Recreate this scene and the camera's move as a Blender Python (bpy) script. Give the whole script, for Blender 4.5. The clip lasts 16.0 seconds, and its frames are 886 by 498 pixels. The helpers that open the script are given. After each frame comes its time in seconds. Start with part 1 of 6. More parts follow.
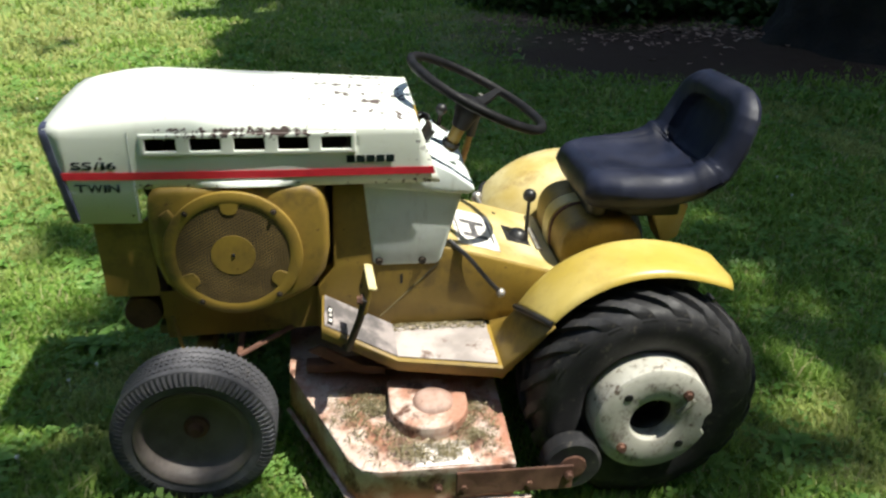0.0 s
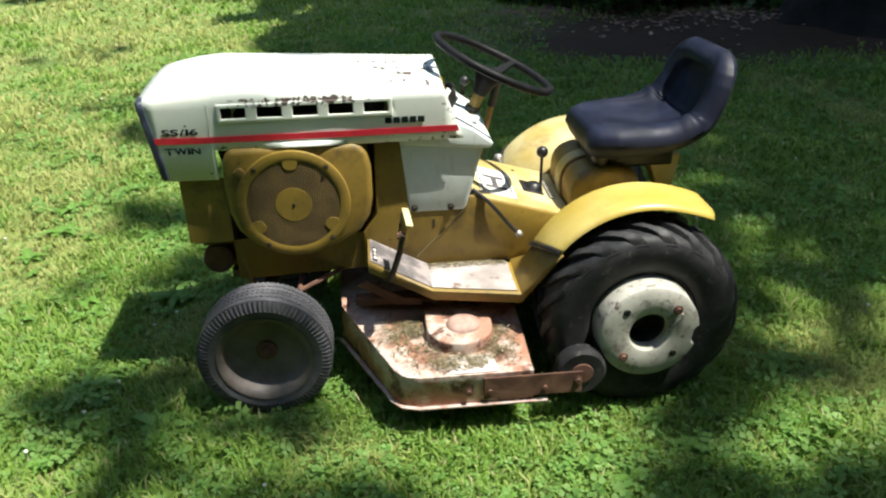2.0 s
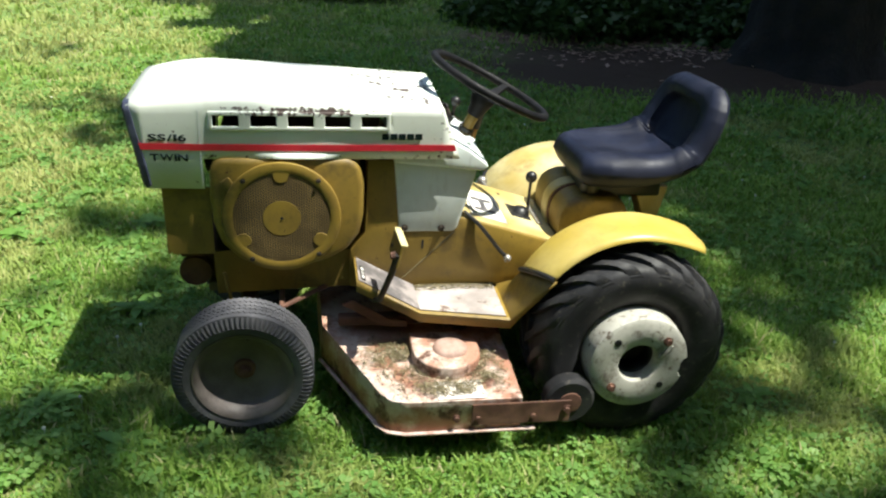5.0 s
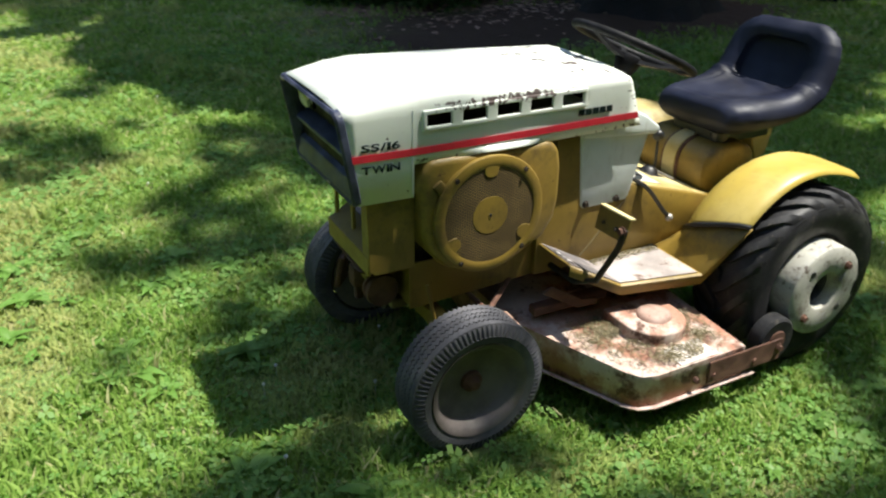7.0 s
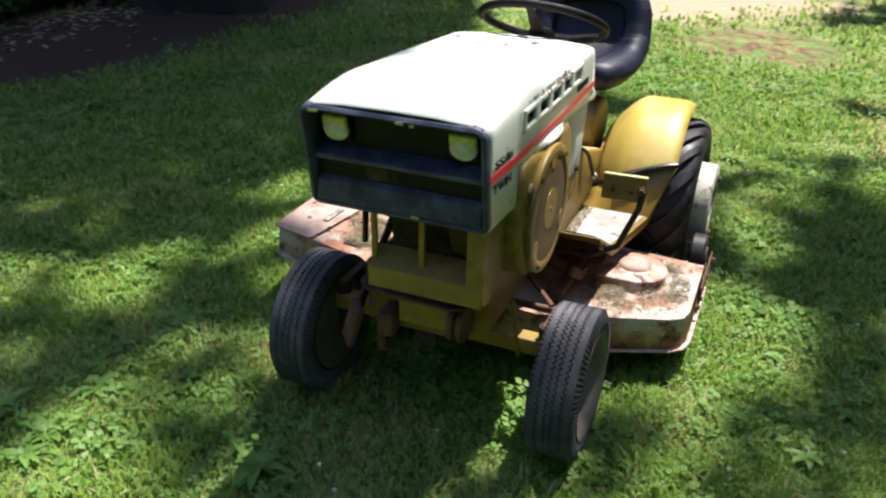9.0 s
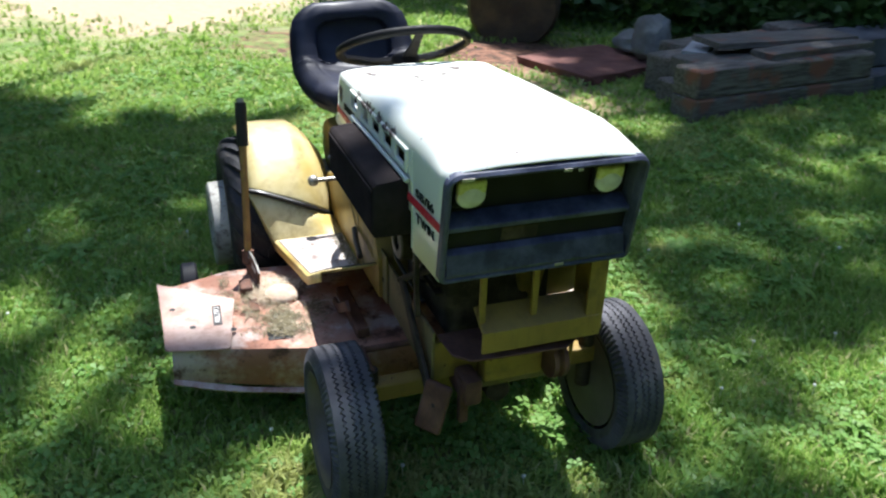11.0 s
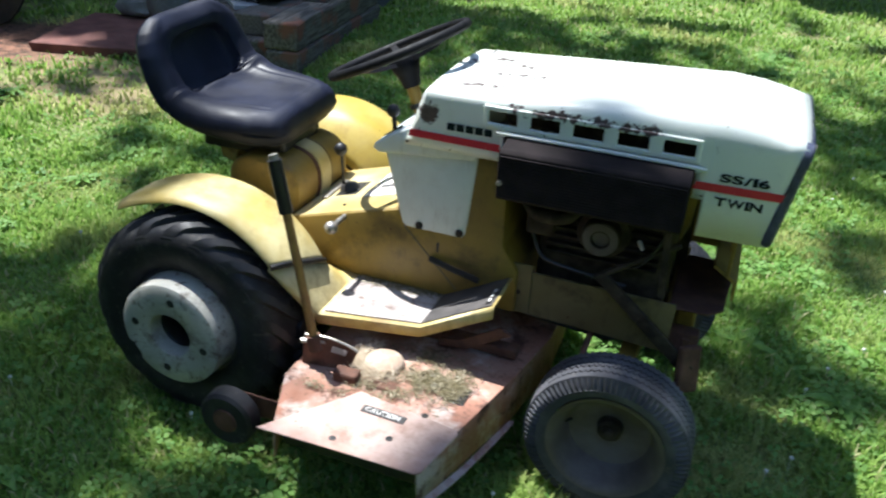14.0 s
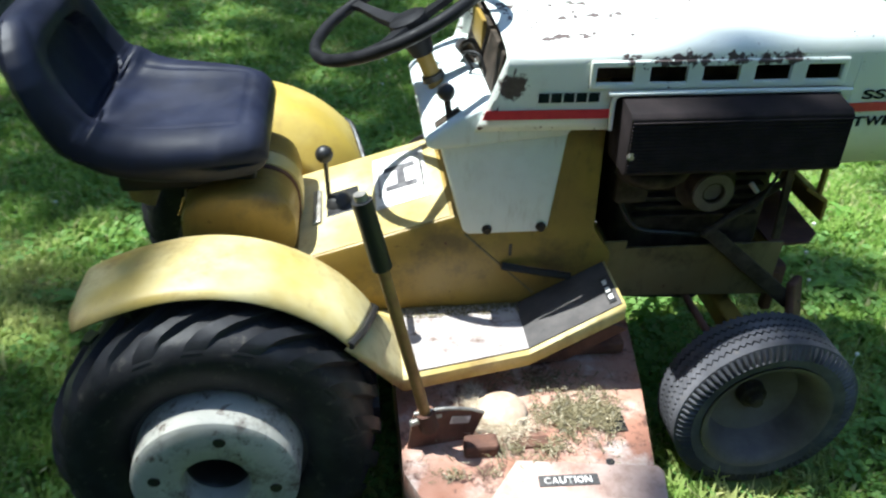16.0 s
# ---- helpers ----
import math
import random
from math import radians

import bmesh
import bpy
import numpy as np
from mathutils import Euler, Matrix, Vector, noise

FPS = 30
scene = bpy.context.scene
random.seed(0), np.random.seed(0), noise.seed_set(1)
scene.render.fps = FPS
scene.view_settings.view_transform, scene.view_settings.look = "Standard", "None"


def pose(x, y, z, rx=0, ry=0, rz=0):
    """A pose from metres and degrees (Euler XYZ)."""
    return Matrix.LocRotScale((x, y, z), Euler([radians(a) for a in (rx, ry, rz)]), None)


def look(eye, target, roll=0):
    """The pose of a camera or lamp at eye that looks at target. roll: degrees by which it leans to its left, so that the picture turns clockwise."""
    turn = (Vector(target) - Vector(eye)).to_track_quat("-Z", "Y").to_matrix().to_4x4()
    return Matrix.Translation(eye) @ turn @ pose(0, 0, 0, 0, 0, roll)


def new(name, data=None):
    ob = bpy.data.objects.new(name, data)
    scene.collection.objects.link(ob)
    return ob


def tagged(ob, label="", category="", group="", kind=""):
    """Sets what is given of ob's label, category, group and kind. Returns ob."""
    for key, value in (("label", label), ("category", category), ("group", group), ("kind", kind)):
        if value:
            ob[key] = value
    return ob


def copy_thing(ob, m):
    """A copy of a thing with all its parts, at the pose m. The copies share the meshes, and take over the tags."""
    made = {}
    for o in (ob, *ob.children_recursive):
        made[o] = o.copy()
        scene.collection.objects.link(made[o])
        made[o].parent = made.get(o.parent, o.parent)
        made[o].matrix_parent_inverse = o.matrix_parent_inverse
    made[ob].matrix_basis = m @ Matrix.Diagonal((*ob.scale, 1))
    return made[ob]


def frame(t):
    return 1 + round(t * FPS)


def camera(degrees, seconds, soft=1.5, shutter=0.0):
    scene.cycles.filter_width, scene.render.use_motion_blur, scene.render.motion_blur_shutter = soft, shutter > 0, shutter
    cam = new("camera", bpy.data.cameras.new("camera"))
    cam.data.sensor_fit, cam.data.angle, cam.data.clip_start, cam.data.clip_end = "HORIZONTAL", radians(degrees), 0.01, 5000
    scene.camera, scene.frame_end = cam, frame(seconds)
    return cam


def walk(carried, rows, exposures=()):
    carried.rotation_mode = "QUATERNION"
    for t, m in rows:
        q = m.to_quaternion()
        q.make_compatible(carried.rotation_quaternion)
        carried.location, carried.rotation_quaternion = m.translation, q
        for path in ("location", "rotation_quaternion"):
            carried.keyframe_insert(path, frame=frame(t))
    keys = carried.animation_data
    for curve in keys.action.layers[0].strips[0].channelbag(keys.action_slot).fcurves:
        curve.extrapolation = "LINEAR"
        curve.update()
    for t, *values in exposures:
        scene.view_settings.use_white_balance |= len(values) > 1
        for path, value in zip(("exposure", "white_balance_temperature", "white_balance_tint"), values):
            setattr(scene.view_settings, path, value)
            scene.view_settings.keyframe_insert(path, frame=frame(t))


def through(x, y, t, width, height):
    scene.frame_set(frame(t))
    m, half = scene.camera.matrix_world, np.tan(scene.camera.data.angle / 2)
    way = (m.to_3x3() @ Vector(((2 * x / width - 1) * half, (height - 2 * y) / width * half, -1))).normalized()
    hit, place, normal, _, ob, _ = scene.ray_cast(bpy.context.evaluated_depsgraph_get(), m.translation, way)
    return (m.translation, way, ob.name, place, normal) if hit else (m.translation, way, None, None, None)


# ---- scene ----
cam = camera(57.4, 16.0, soft=2.2, shutter=0.3)
PATH = [
    (0, (0.767, 2.2, 1.633), (0.52, 0.436, 0.724), 1.7),
    (0.5, (0.769, 2.457, 1.608), (0.655, 0.679, 0.698), 0.3),
    (1, (0.743, 2.597, 1.636), (0.708, 0.826, 0.708), -1.1),
    (1.5, (0.769, 2.632, 1.657), (0.63, 0.858, 0.744), -1.6),
    (2, (0.788, 2.645, 1.667), (0.633, 0.87, 0.758), -1.3),
    (2.5, (0.773, 2.664, 1.668), (0.689, 0.882, 0.762), -2.6),
    (3, (0.777, 2.693, 1.658), (0.682, 0.9, 0.777), -1.0),
    (5.5, (1.146, 2.508, 1.64), (0.798, 0.736, 0.779), 3.9),
    (6, (1.472, 2.407, 1.569), (1.093, 0.652, 0.688), 3.6),
    (6.5, (1.785, 2.229, 1.59), (1.183, 0.533, 0.718), 3.0),
    (7, (2.153, 2.064, 1.592), (1.317, 0.486, 0.69), 0.7),
    (7.5, (2.383, 1.723, 1.557), (1.198, 0.389, 0.653), 2.5),
    (8, (2.598, 1.427, 1.614), (1.245, 0.261, 0.709), 3.2),
    (8.5, (2.894, 1.218, 1.583), (1.375, 0.275, 0.683), 0.5),
    (9, (3.02, 0.789, 1.523), (1.37, 0.089, 0.624), 1.0),
    (11.5, (2.743, -1.017, 1.569), (1.181, -0.151, 0.668), 0.5),
    (12, (2.501, -1.277, 1.617), (1.104, -0.206, 0.667), 0.4),
    (12.5, (2.291, -1.573, 1.637), (1.173, -0.248, 0.64), 2.2),
    (13, (1.977, -1.719, 1.629), (1.065, -0.248, 0.626), 0.7),
    (13.5, (1.663, -1.976, 1.569), (0.892, -0.361, 0.676), 0.9),
    (14, (1.299, -2.095, 1.598), (0.704, -0.438, 0.648), 3.1),
    (14.5, (1.034, -2.017, 1.558), (0.41, -0.382, 0.591), 0.0),
    (15, (0.706, -1.987, 1.544), (0.374, -0.284, 0.55), 0.9),
    (15.5, (0.471, -1.887, 1.503), (0.35, -0.187, 0.456), -0.4),
    (16, (0.256, -1.69, 1.508), (0.474, -0.032, 0.411), 1.7),
]
walk(cam, [(t, look(eye, target, roll)) for t, eye, target, roll in PATH],
     [(0, 0.83, 6500, 6), (1, 0.98, 6450, 6), (3, 1.01, 6450, 6), (6, 1.04, 6420, 3), (7.5, 0.95, 6410, 10), (8.4, 0.96, 6405, 13), (9, 1.10, 6400, 14), (11.5, 1.29, 5800, 9), (12.5, 1.22, 5790, 7), (14.5, 1.21, 5750, 9), (15.5, 1.24, 5700, 4), (16, 1.32, 5700, 4)])

# ---- light ----
SUN_FROM = Vector((-0.36, 0.142, 1.0)).normalized()
world = bpy.data.worlds.new("sky")
scene.world = world
world.use_nodes = True
wn = world.node_tree
sky = wn.nodes.new("ShaderNodeTexSky")
sky.sky_type = 'NISHITA'
sky.sun_disc = False
sky.sun_elevation = math.asin(SUN_FROM.z)
sky.sun_rotation = math.atan2(SUN_FROM.x, SUN_FROM.y)
wn.links.new(sky.outputs[0], wn.nodes["Background"].inputs[0])
wn.nodes["Background"].inputs[1].default_value = 0.118
lamp = bpy.data.lights.new("sun", 'SUN')
lamp.energy, lamp.angle, lamp.color = 5.0, radians(0.55), (1.0, 0.95, 0.86)
sun = new("sun", lamp)
sun.matrix_world = look(SUN_FROM * 30, (0, 0, 0))

# ---- materials ----


class Nodes:
    """A short way to write a node material."""

    def __init__(self, name, rough=0.5, metal=0.0):
        self.mat = bpy.data.materials.new(name)
        self.mat.use_nodes = True
        self.t = self.mat.node_tree
        self.b = self.t.nodes["Principled BSDF"]
        self.b.inputs["Roughness"].default_value = rough
        self.b.inputs["Metallic"].default_value = metal
        self.co = self.t.nodes.new("ShaderNodeTexCoord").outputs["Object"]

    def put(self, socket, value):
        if hasattr(value, "is_linked"):
            self.t.links.new(value, socket)
        elif isinstance(value, tuple) and len(value) == 3 and socket.type == 'RGBA':
            socket.default_value = (*value, 1)
        else:
            socket.default_value = value

    def noise(self, scale, detail=4.0, rough=0.55, co=None, squeeze=None):
        n = self.t.nodes.new("ShaderNodeTexNoise")
        if squeeze:
            mp = self.t.nodes.new("ShaderNodeMapping")
            mp.inputs["Scale"].default_value = squeeze
            self.t.links.new(co or self.co, mp.inputs[0])
            co = mp.outputs[0]
        self.t.links.new(co or self.co, n.inputs["Vector"])
        n.inputs["Scale"].default_value, n.inputs["Detail"].default_value = scale, detail
        n.inputs["Roughness"].default_value = rough
        return n.outputs[0]

    def voronoi(self, scale, out=0, feature='F1'):
        n = self.t.nodes.new("ShaderNodeTexVoronoi")
        n.feature = feature
        self.t.links.new(self.co, n.inputs["Vector"])
        n.inputs["Scale"].default_value = scale
        return n.outputs[out]

    def ramp(self, value, a, b, low=0.0, high=1.0):
        n = self.t.nodes.new("ShaderNodeMapRange")
        n.interpolation_type = 'SMOOTHSTEP'
        self.put(n.inputs[0], value)
        for i, v in zip((1, 2, 3, 4), (a, b, low, high)):
            n.inputs[i].default_value = v
        return n.outputs[0]

    def math(self, op, a, b=0.0):
        n = self.t.nodes.new("ShaderNodeMath")
        n.operation = op
        self.put(n.inputs[0], a), self.put(n.inputs[1], b)
        return n.outputs[0]

    def axis(self, i):
        n = self.t.nodes.new("ShaderNodeSeparateXYZ")
        self.t.links.new(self.co, n.inputs[0])
        return n.outputs[i]

    def mix(self, f, a, b):
        n = self.t.nodes.new("ShaderNodeMix")
        n.data_type = 'RGBA'
        self.put(n.inputs[0], f), self.put(n.inputs[6], a), self.put(n.inputs[7], b)
        return n.outputs[2]

    def island(self):
        return self.t.nodes.new("ShaderNodeNewGeometry").outputs["Random Per Island"]

    def each(self):
        return self.t.nodes.new("ShaderNodeObjectInfo").outputs["Random"]

    def colour(self, v):
        self.put(self.b.inputs["Base Color"], v)
        return self

    def rough(self, v):
        self.put(self.b.inputs["Roughness"], v)
        return self

    def bump(self, height, strength=0.3, distance=0.01):
        n = self.t.nodes.new("ShaderNodeBump")
        n.inputs["Strength"].default_value, n.inputs["Distance"].default_value = strength, distance
        self.put(n.inputs["Height"], height)
        self.t.links.new(n.outputs[0], self.b.inputs["Normal"])
        return self


RUST = (0.11, 0.045, 0.022)


def make_paint(name, base, faded, rust_at, gloss=0.35, dirt=(0.12, 0.09, 0.05), dirt_amount=0.35):
    """Old enamel: faded in clouds, dusty, with rust chips of their own shape."""
    m = Nodes(name)
    cloud = m.noise(5, 4)
    c = m.mix(m.ramp(cloud, 0.35, 0.7), base, faded)
    grime = m.math('MULTIPLY', m.ramp(m.noise(7, 6, 0.7), 0.47, 0.70), dirt_amount)
    c = m.mix(grime, c, dirt)
    streak = m.math('MULTIPLY', m.ramp(m.noise(30, 5, 0.7, squeeze=(1, 1, 0.25)), 0.52, 0.78), 0.42)
    c = m.mix(streak, c, dirt)
    chips = m.ramp(m.noise(38, 5, 0.65), rust_at, rust_at + 0.03)
    c = m.mix(chips, c, m.mix(m.noise(90, 3), RUST, (0.05, 0.025, 0.018)))
    m.colour(c).rough(m.math('ADD', m.ramp(cloud, 0.3, 0.7, gloss, gloss + 0.2), m.math('MULTIPLY', chips, 0.3)))
    m.bump(m.math('SUBTRACT', m.math('MULTIPLY', m.noise(60, 4), 0.25), chips), 0.25, 0.002)
    return m.mat


def make_hood_paint():
    """Cream white enamel, chipped to rust on the top near the back and above the louvres."""
    m = Nodes("chipped_white_enamel")
    x, z = m.axis(0), m.axis(2)
    c = m.mix(m.ramp(m.noise(3, 4), 0.35, 0.7), (0.75, 0.78, 0.71), (0.69, 0.73, 0.66))
    grime = m.math('MULTIPLY', m.ramp(m.noise(14, 6, 0.7), 0.52, 0.8), 0.22)
    c = m.mix(grime, c, (0.35, 0.33, 0.24))
    flakes = m.noise(23, 4, 0.6, squeeze=(1.2, 0.9, 1))
    # loose flakes on the rear half of the top
    back = m.math('MULTIPLY', m.ramp(x, 1.02, 0.72), m.ramp(z, 0.975, 0.99))
    top = m.ramp(m.math('ADD', flakes, m.math('MULTIPLY', back, 0.125)), 0.70, 0.717)
    # a rusty band over the louvres and along the lower lip
    above = m.math('MULTIPLY', m.ramp(m.math('ABSOLUTE', m.math('SUBTRACT', z, 0.966)), 0.022, 0.004), m.ramp(m.math('ABSOLUTE', m.math('SUBTRACT', x, 1.0)), 0.3, 0.1))
    fine = m.noise(48, 5, 0.7)
    over = m.ramp(m.math('ADD', fine, m.math('MULTIPLY', above, 0.22)), 0.67, 0.70)
    low = m.math('MULTIPLY', m.ramp(m.math('ABSOLUTE', m.math('SUBTRACT', z, 0.824)), 0.012, 0.006), m.ramp(x, 1.285, 1.265))
    lip = m.ramp(m.math('ADD', fine, m.math('MULTIPLY', low, 0.10)), 0.67, 0.69)
    chips = m.math('MAXIMUM', m.math('MAXIMUM', top, over), lip)
    # one deep rust blot by the rear edge of the right flank, and worn rear edges
    spot = m.math('SQRT', m.math('ADD', m.math('POWER', m.math('SUBTRACT', x, 0.575), 2), m.math('POWER', m.math('SUBTRACT', z, 0.915), 2)))
    spot = m.math('MULTIPLY', m.ramp(m.math('ADD', spot, m.math('MULTIPLY', m.math('SUBTRACT', fine, 0.5), 0.05)), 0.030, 0.024), m.ramp(m.axis(1), -0.15, -0.2))
    edge = m.ramp(m.math('ADD', fine, m.math('MULTIPLY', m.ramp(x, 0.60, 0.55), 0.10)), 0.69, 0.71)
    chips = m.math('MAXIMUM', chips, m.math('MAXIMUM', spot, edge))
    c = m.mix(chips, c, m.mix(m.noise(120, 3), (0.05, 0.032, 0.028), (0.115, 0.085, 0.078)))
    m.colour(c).rough(m.math('ADD', m.ramp(m.noise(7, 3), 0.3, 0.7, 0.32, 0.45), m.math('MULTIPLY', chips, 0.35)))
    m.bump(m.math('SUBTRACT', m.math('MULTIPLY', m.noise(5, 2), 0.6), m.math('MULTIPLY', chips, 0.3)), 0.3, 0.004)
    return m.mat


def make_plain(name, a, b, rough=0.5, metal=0.0, scale=12, bump=0.2, fine=80, depth=0.002, fade=(0.35, 0.7)):
    m = Nodes(name, rough, metal)
    m.colour(m.mix(m.ramp(m.noise(scale, 6, 0.65), *fade), a, b))
    m.rough(m.ramp(m.noise(scale * 2, 4), 0.3, 0.7, max(0.05, rough - 0.1), min(1, rough + 0.12)))
    return m.bump(m.noise(fine, 4, 0.6), bump, depth).mat


def make_deck_paint():
    """Sun-bleached orange paint over rust, with pale worn spots and dry clippings ground in."""
    m = Nodes("rusty_orange_deck", 0.75)
    c = m.mix(m.ramp(m.noise(4, 5, 0.6), 0.38, 0.66), (0.33, 0.15, 0.095), (0.46, 0.29, 0.22))
    pale = m.ramp(m.noise(6, 6, 0.65), 0.45, 0.61)
    c = m.mix(m.math('MULTIPLY', pale, 0.88), c, (0.59, 0.49, 0.43))
    c = m.mix(m.ramp(m.noise(11, 6, 0.7), 0.51, 0.64), c, (0.10, 0.045, 0.028))
    c = m.mix(m.math('MULTIPLY', m.ramp(m.noise(55, 5, 0.7), 0.58, 0.7), 0.7), c, (0.07, 0.04, 0.028))
    m.colour(c)
    return m.bump(m.math('ADD', m.noise(18, 5), m.math('MULTIPLY', m.noise(120, 3), 0.5)), 0.45, 0.004).mat


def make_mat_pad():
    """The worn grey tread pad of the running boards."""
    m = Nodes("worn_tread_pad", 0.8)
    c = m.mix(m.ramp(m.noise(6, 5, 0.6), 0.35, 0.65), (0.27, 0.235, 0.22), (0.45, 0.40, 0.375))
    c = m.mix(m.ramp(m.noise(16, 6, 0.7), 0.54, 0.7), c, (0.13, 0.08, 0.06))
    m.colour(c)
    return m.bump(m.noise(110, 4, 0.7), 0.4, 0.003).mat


def make_screen():
    """Fine perforated sheet of the engine's intake screen, brown with old dirt."""
    m = Nodes("perforated_screen", 0.75)
    k = 2 * math.pi / 0.0075
    x, z = m.math('MULTIPLY', m.axis(0), k), m.math('MULTIPLY', m.axis(2), k)
    # three crossed waves: rows of round holes, six round each
    u = m.math('ADD', m.math('MULTIPLY', x, 0.5), m.math('MULTIPLY', z, 0.866))
    v = m.math('SUBTRACT', m.math('MULTIPLY', x, 0.5), m.math('MULTIPLY', z, 0.866))
    w = m.math('ADD', m.math('COSINE', x), m.math('ADD', m.math('COSINE', u), m.math('COSINE', v)))
    dot = m.ramp(w, 0.35, -0.25)
    c = m.mix(m.ramp(m.noise(16, 5), 0.4, 0.65), (0.13, 0.082, 0.022), (0.20, 0.13, 0.038))
    m.colour(m.mix(dot, (0.02, 0.014, 0.008), c))
    return m.bump(dot, 0.6, 0.003).mat


def make_rubber(name, a, b, rough):
    m = Nodes(name, rough)
    c = m.mix(m.ramp(m.noise(7, 5, 0.65), 0.4, 0.7), a, b)
    c = m.mix(m.math('MULTIPLY', m.ramp(m.noise(34, 5, 0.7), 0.55, 0.75), 0.5), c, (0.16, 0.14, 0.11))
    m.colour(c).rough(m.ramp(m.noise(11, 4), 0.3, 0.7, rough - 0.12, rough + 0.12))
    return m.bump(m.noise(150, 4, 0.6), 0.25, 0.002).mat


def make_vinyl():
    m = Nodes("dark_blue_black_vinyl", 0.38)
    m.colour(m.mix(m.ramp(m.noise(6, 5), 0.35, 0.7), (0.006, 0.0075, 0.018), (0.014, 0.017, 0.036)))
    m.rough(m.ramp(m.noise(9, 4), 0.3, 0.7, 0.42, 0.66))
    return m.bump(m.math('ADD', m.noise(210, 3, 0.6), m.math('MULTIPLY', m.noise(14, 3), 1.5)), 0.16, 0.002).mat


def make_weight():
    m = Nodes("chipped_white_cast_iron", 0.6)
    c = m.mix(m.ramp(m.noise(8, 5), 0.35, 0.7), (0.38, 0.37, 0.32), (0.52, 0.505, 0.445))
    c = m.mix(m.math('MULTIPLY', m.ramp(m.noise(15, 7, 0.75), 0.47, 0.66), 0.85), c, (0.17, 0.15, 0.125))
    c = m.mix(m.ramp(m.noise(30, 6, 0.72), 0.585, 0.64), c, (0.13, 0.10, 0.08))
    m.colour(c)
    return m.bump(m.noise(45, 5, 0.6), 0.35, 0.003).mat


def make_ground():
    """Thin turf: green thatch, bare brown soil, a sandy track and a red earth bank, by their place."""
    m = Nodes("turf_and_soil", 0.95)
    x, y = m.axis(0), m.axis(1)
    c = m.mix(m.ramp(m.noise(2.2, 6, 0.6), 0.35, 0.65), (0.11, 0.185, 0.036), (0.18, 0.26, 0.066))
    c = m.mix(m.ramp(m.noise(26, 6, 0.7), 0.45, 0.7), c, (0.05, 0.065, 0.018))
    c = m.mix(m.math('MULTIPLY', m.ramp(m.noise(3.1, 5, 0.6), 0.52, 0.68), 0.65), c, (0.30, 0.25, 0.12))
    wob = m.math('MULTIPLY', m.math('SUBTRACT', m.noise(1.3, 4), 0.5), 2.2)

    def spot(cx, cy, rx, ry, soft=0.35):
        u = m.math('POWER', m.math('DIVIDE', m.math('SUBTRACT', x, cx), rx), 2)
        v = m.math('POWER', m.math('DIVIDE', m.math('SUBTRACT', y, cy), ry), 2)
        return m.ramp(m.math('ADD', m.math('SQRT', m.math('ADD', u, v)), m.math('MULTIPLY', wob, 0.5)), 1 + soft, 1 - soft)

    soil = m.mix(m.noise(17, 6, 0.7), (0.034, 0.016, 0.008), (0.070, 0.036, 0.019))
    c = m.mix(spot(-2.3, -4.75, 2.1, 1.35, 0.5), c, soil)
    litter = m.mix(m.ramp(m.noise(22, 6, 0.75), 0.42, 0.6), (0.07, 0.030, 0.018), (0.33, 0.19, 0.13))
    c = m.mix(spot(-2.3, -6.25, 1.7, 0.45, 0.4), c, litter)
    c = m.mix(spot(-4.3, -4.6, 1.2, 1.0), c, soil)
    sand = m.mix(m.noise(12, 6, 0.7), (0.30, 0.22, 0.15), (0.44, 0.35, 0.25))
    c = m.mix(spot(-8.2, -0.7, 2.9, 2.0, 0.2), c, sand)
    red = m.mix(m.ramp(m.noise(11, 6, 0.75), 0.38, 0.62), (0.045, 0.026, 0.016), (0.24, 0.115, 0.07))
    c = m.mix(m.math('MULTIPLY', spot(-4.6, 0.5, 0.8, 0.8, 0.6), m.ramp(m.noise(5, 5, 0.7), 0.42, 0.6)), c, red)
    c = m.mix(spot(-3.6, 2.4, 0.8, 0.8), c, red)
    c = m.mix(m.math('MULTIPLY', spot(-2.35, 1.9, 0.8, 0.7, 0.6), 0.85), c, m.mix(m.noise(9, 6, 0.7), (0.36, 0.27, 0.16), (0.22, 0.16, 0.08)))
    m.colour(c)
    return m.bump(m.math('ADD', m.noise(40, 6, 0.7), m.math('MULTIPLY', m.noise(7, 4), 2)), 0.7, 0.02).mat


def make_leaf(name, a, b, c, rough=0.5, gloss=0.4, through=0.25, dry=None):
    """Leaves and blades, each of its own green, letting some light through."""
    m = Nodes(name, rough)
    i = m.island()
    col = m.mix(m.ramp(i, 0.0, 0.55), a, b)
    col = m.mix(m.ramp(i, 0.9, 0.97), col, c)
    col = m.mix(m.ramp(m.noise(1.7, 3), 0.35, 0.7, 0.0, 0.45), col, b)
    if dry:
        # paler towards the front right: dry lawn plus sunlight put into the colour
        side = m.math('MULTIPLY', m.ramp(m.axis(0), 1.4, 3.0), m.ramp(m.axis(1), 0.6, -0.6))
        col = m.mix(m.ramp(m.math('ADD', m.noise(1.1, 5, 0.6), m.math('MULTIPLY', side, 0.13)), 0.50, 0.66, 0.0, 0.7), col, dry)
    m.colour(col)
    m.b.inputs["Specular IOR Level"].default_value = gloss
    tr = m.t.nodes.new("ShaderNodeBsdfTranslucent")
    m.t.links.new(col, tr.inputs[0])
    ad = m.t.nodes.new("ShaderNodeMixShader")
    ad.inputs[0].default_value = through
    out = m.t.nodes["Material Output"]
    m.t.links.new(m.b.outputs[0], ad.inputs[1]), m.t.links.new(tr.outputs[0], ad.inputs[2])
    m.t.links.new(ad.outputs[0], out.inputs[0])
    return m.mat


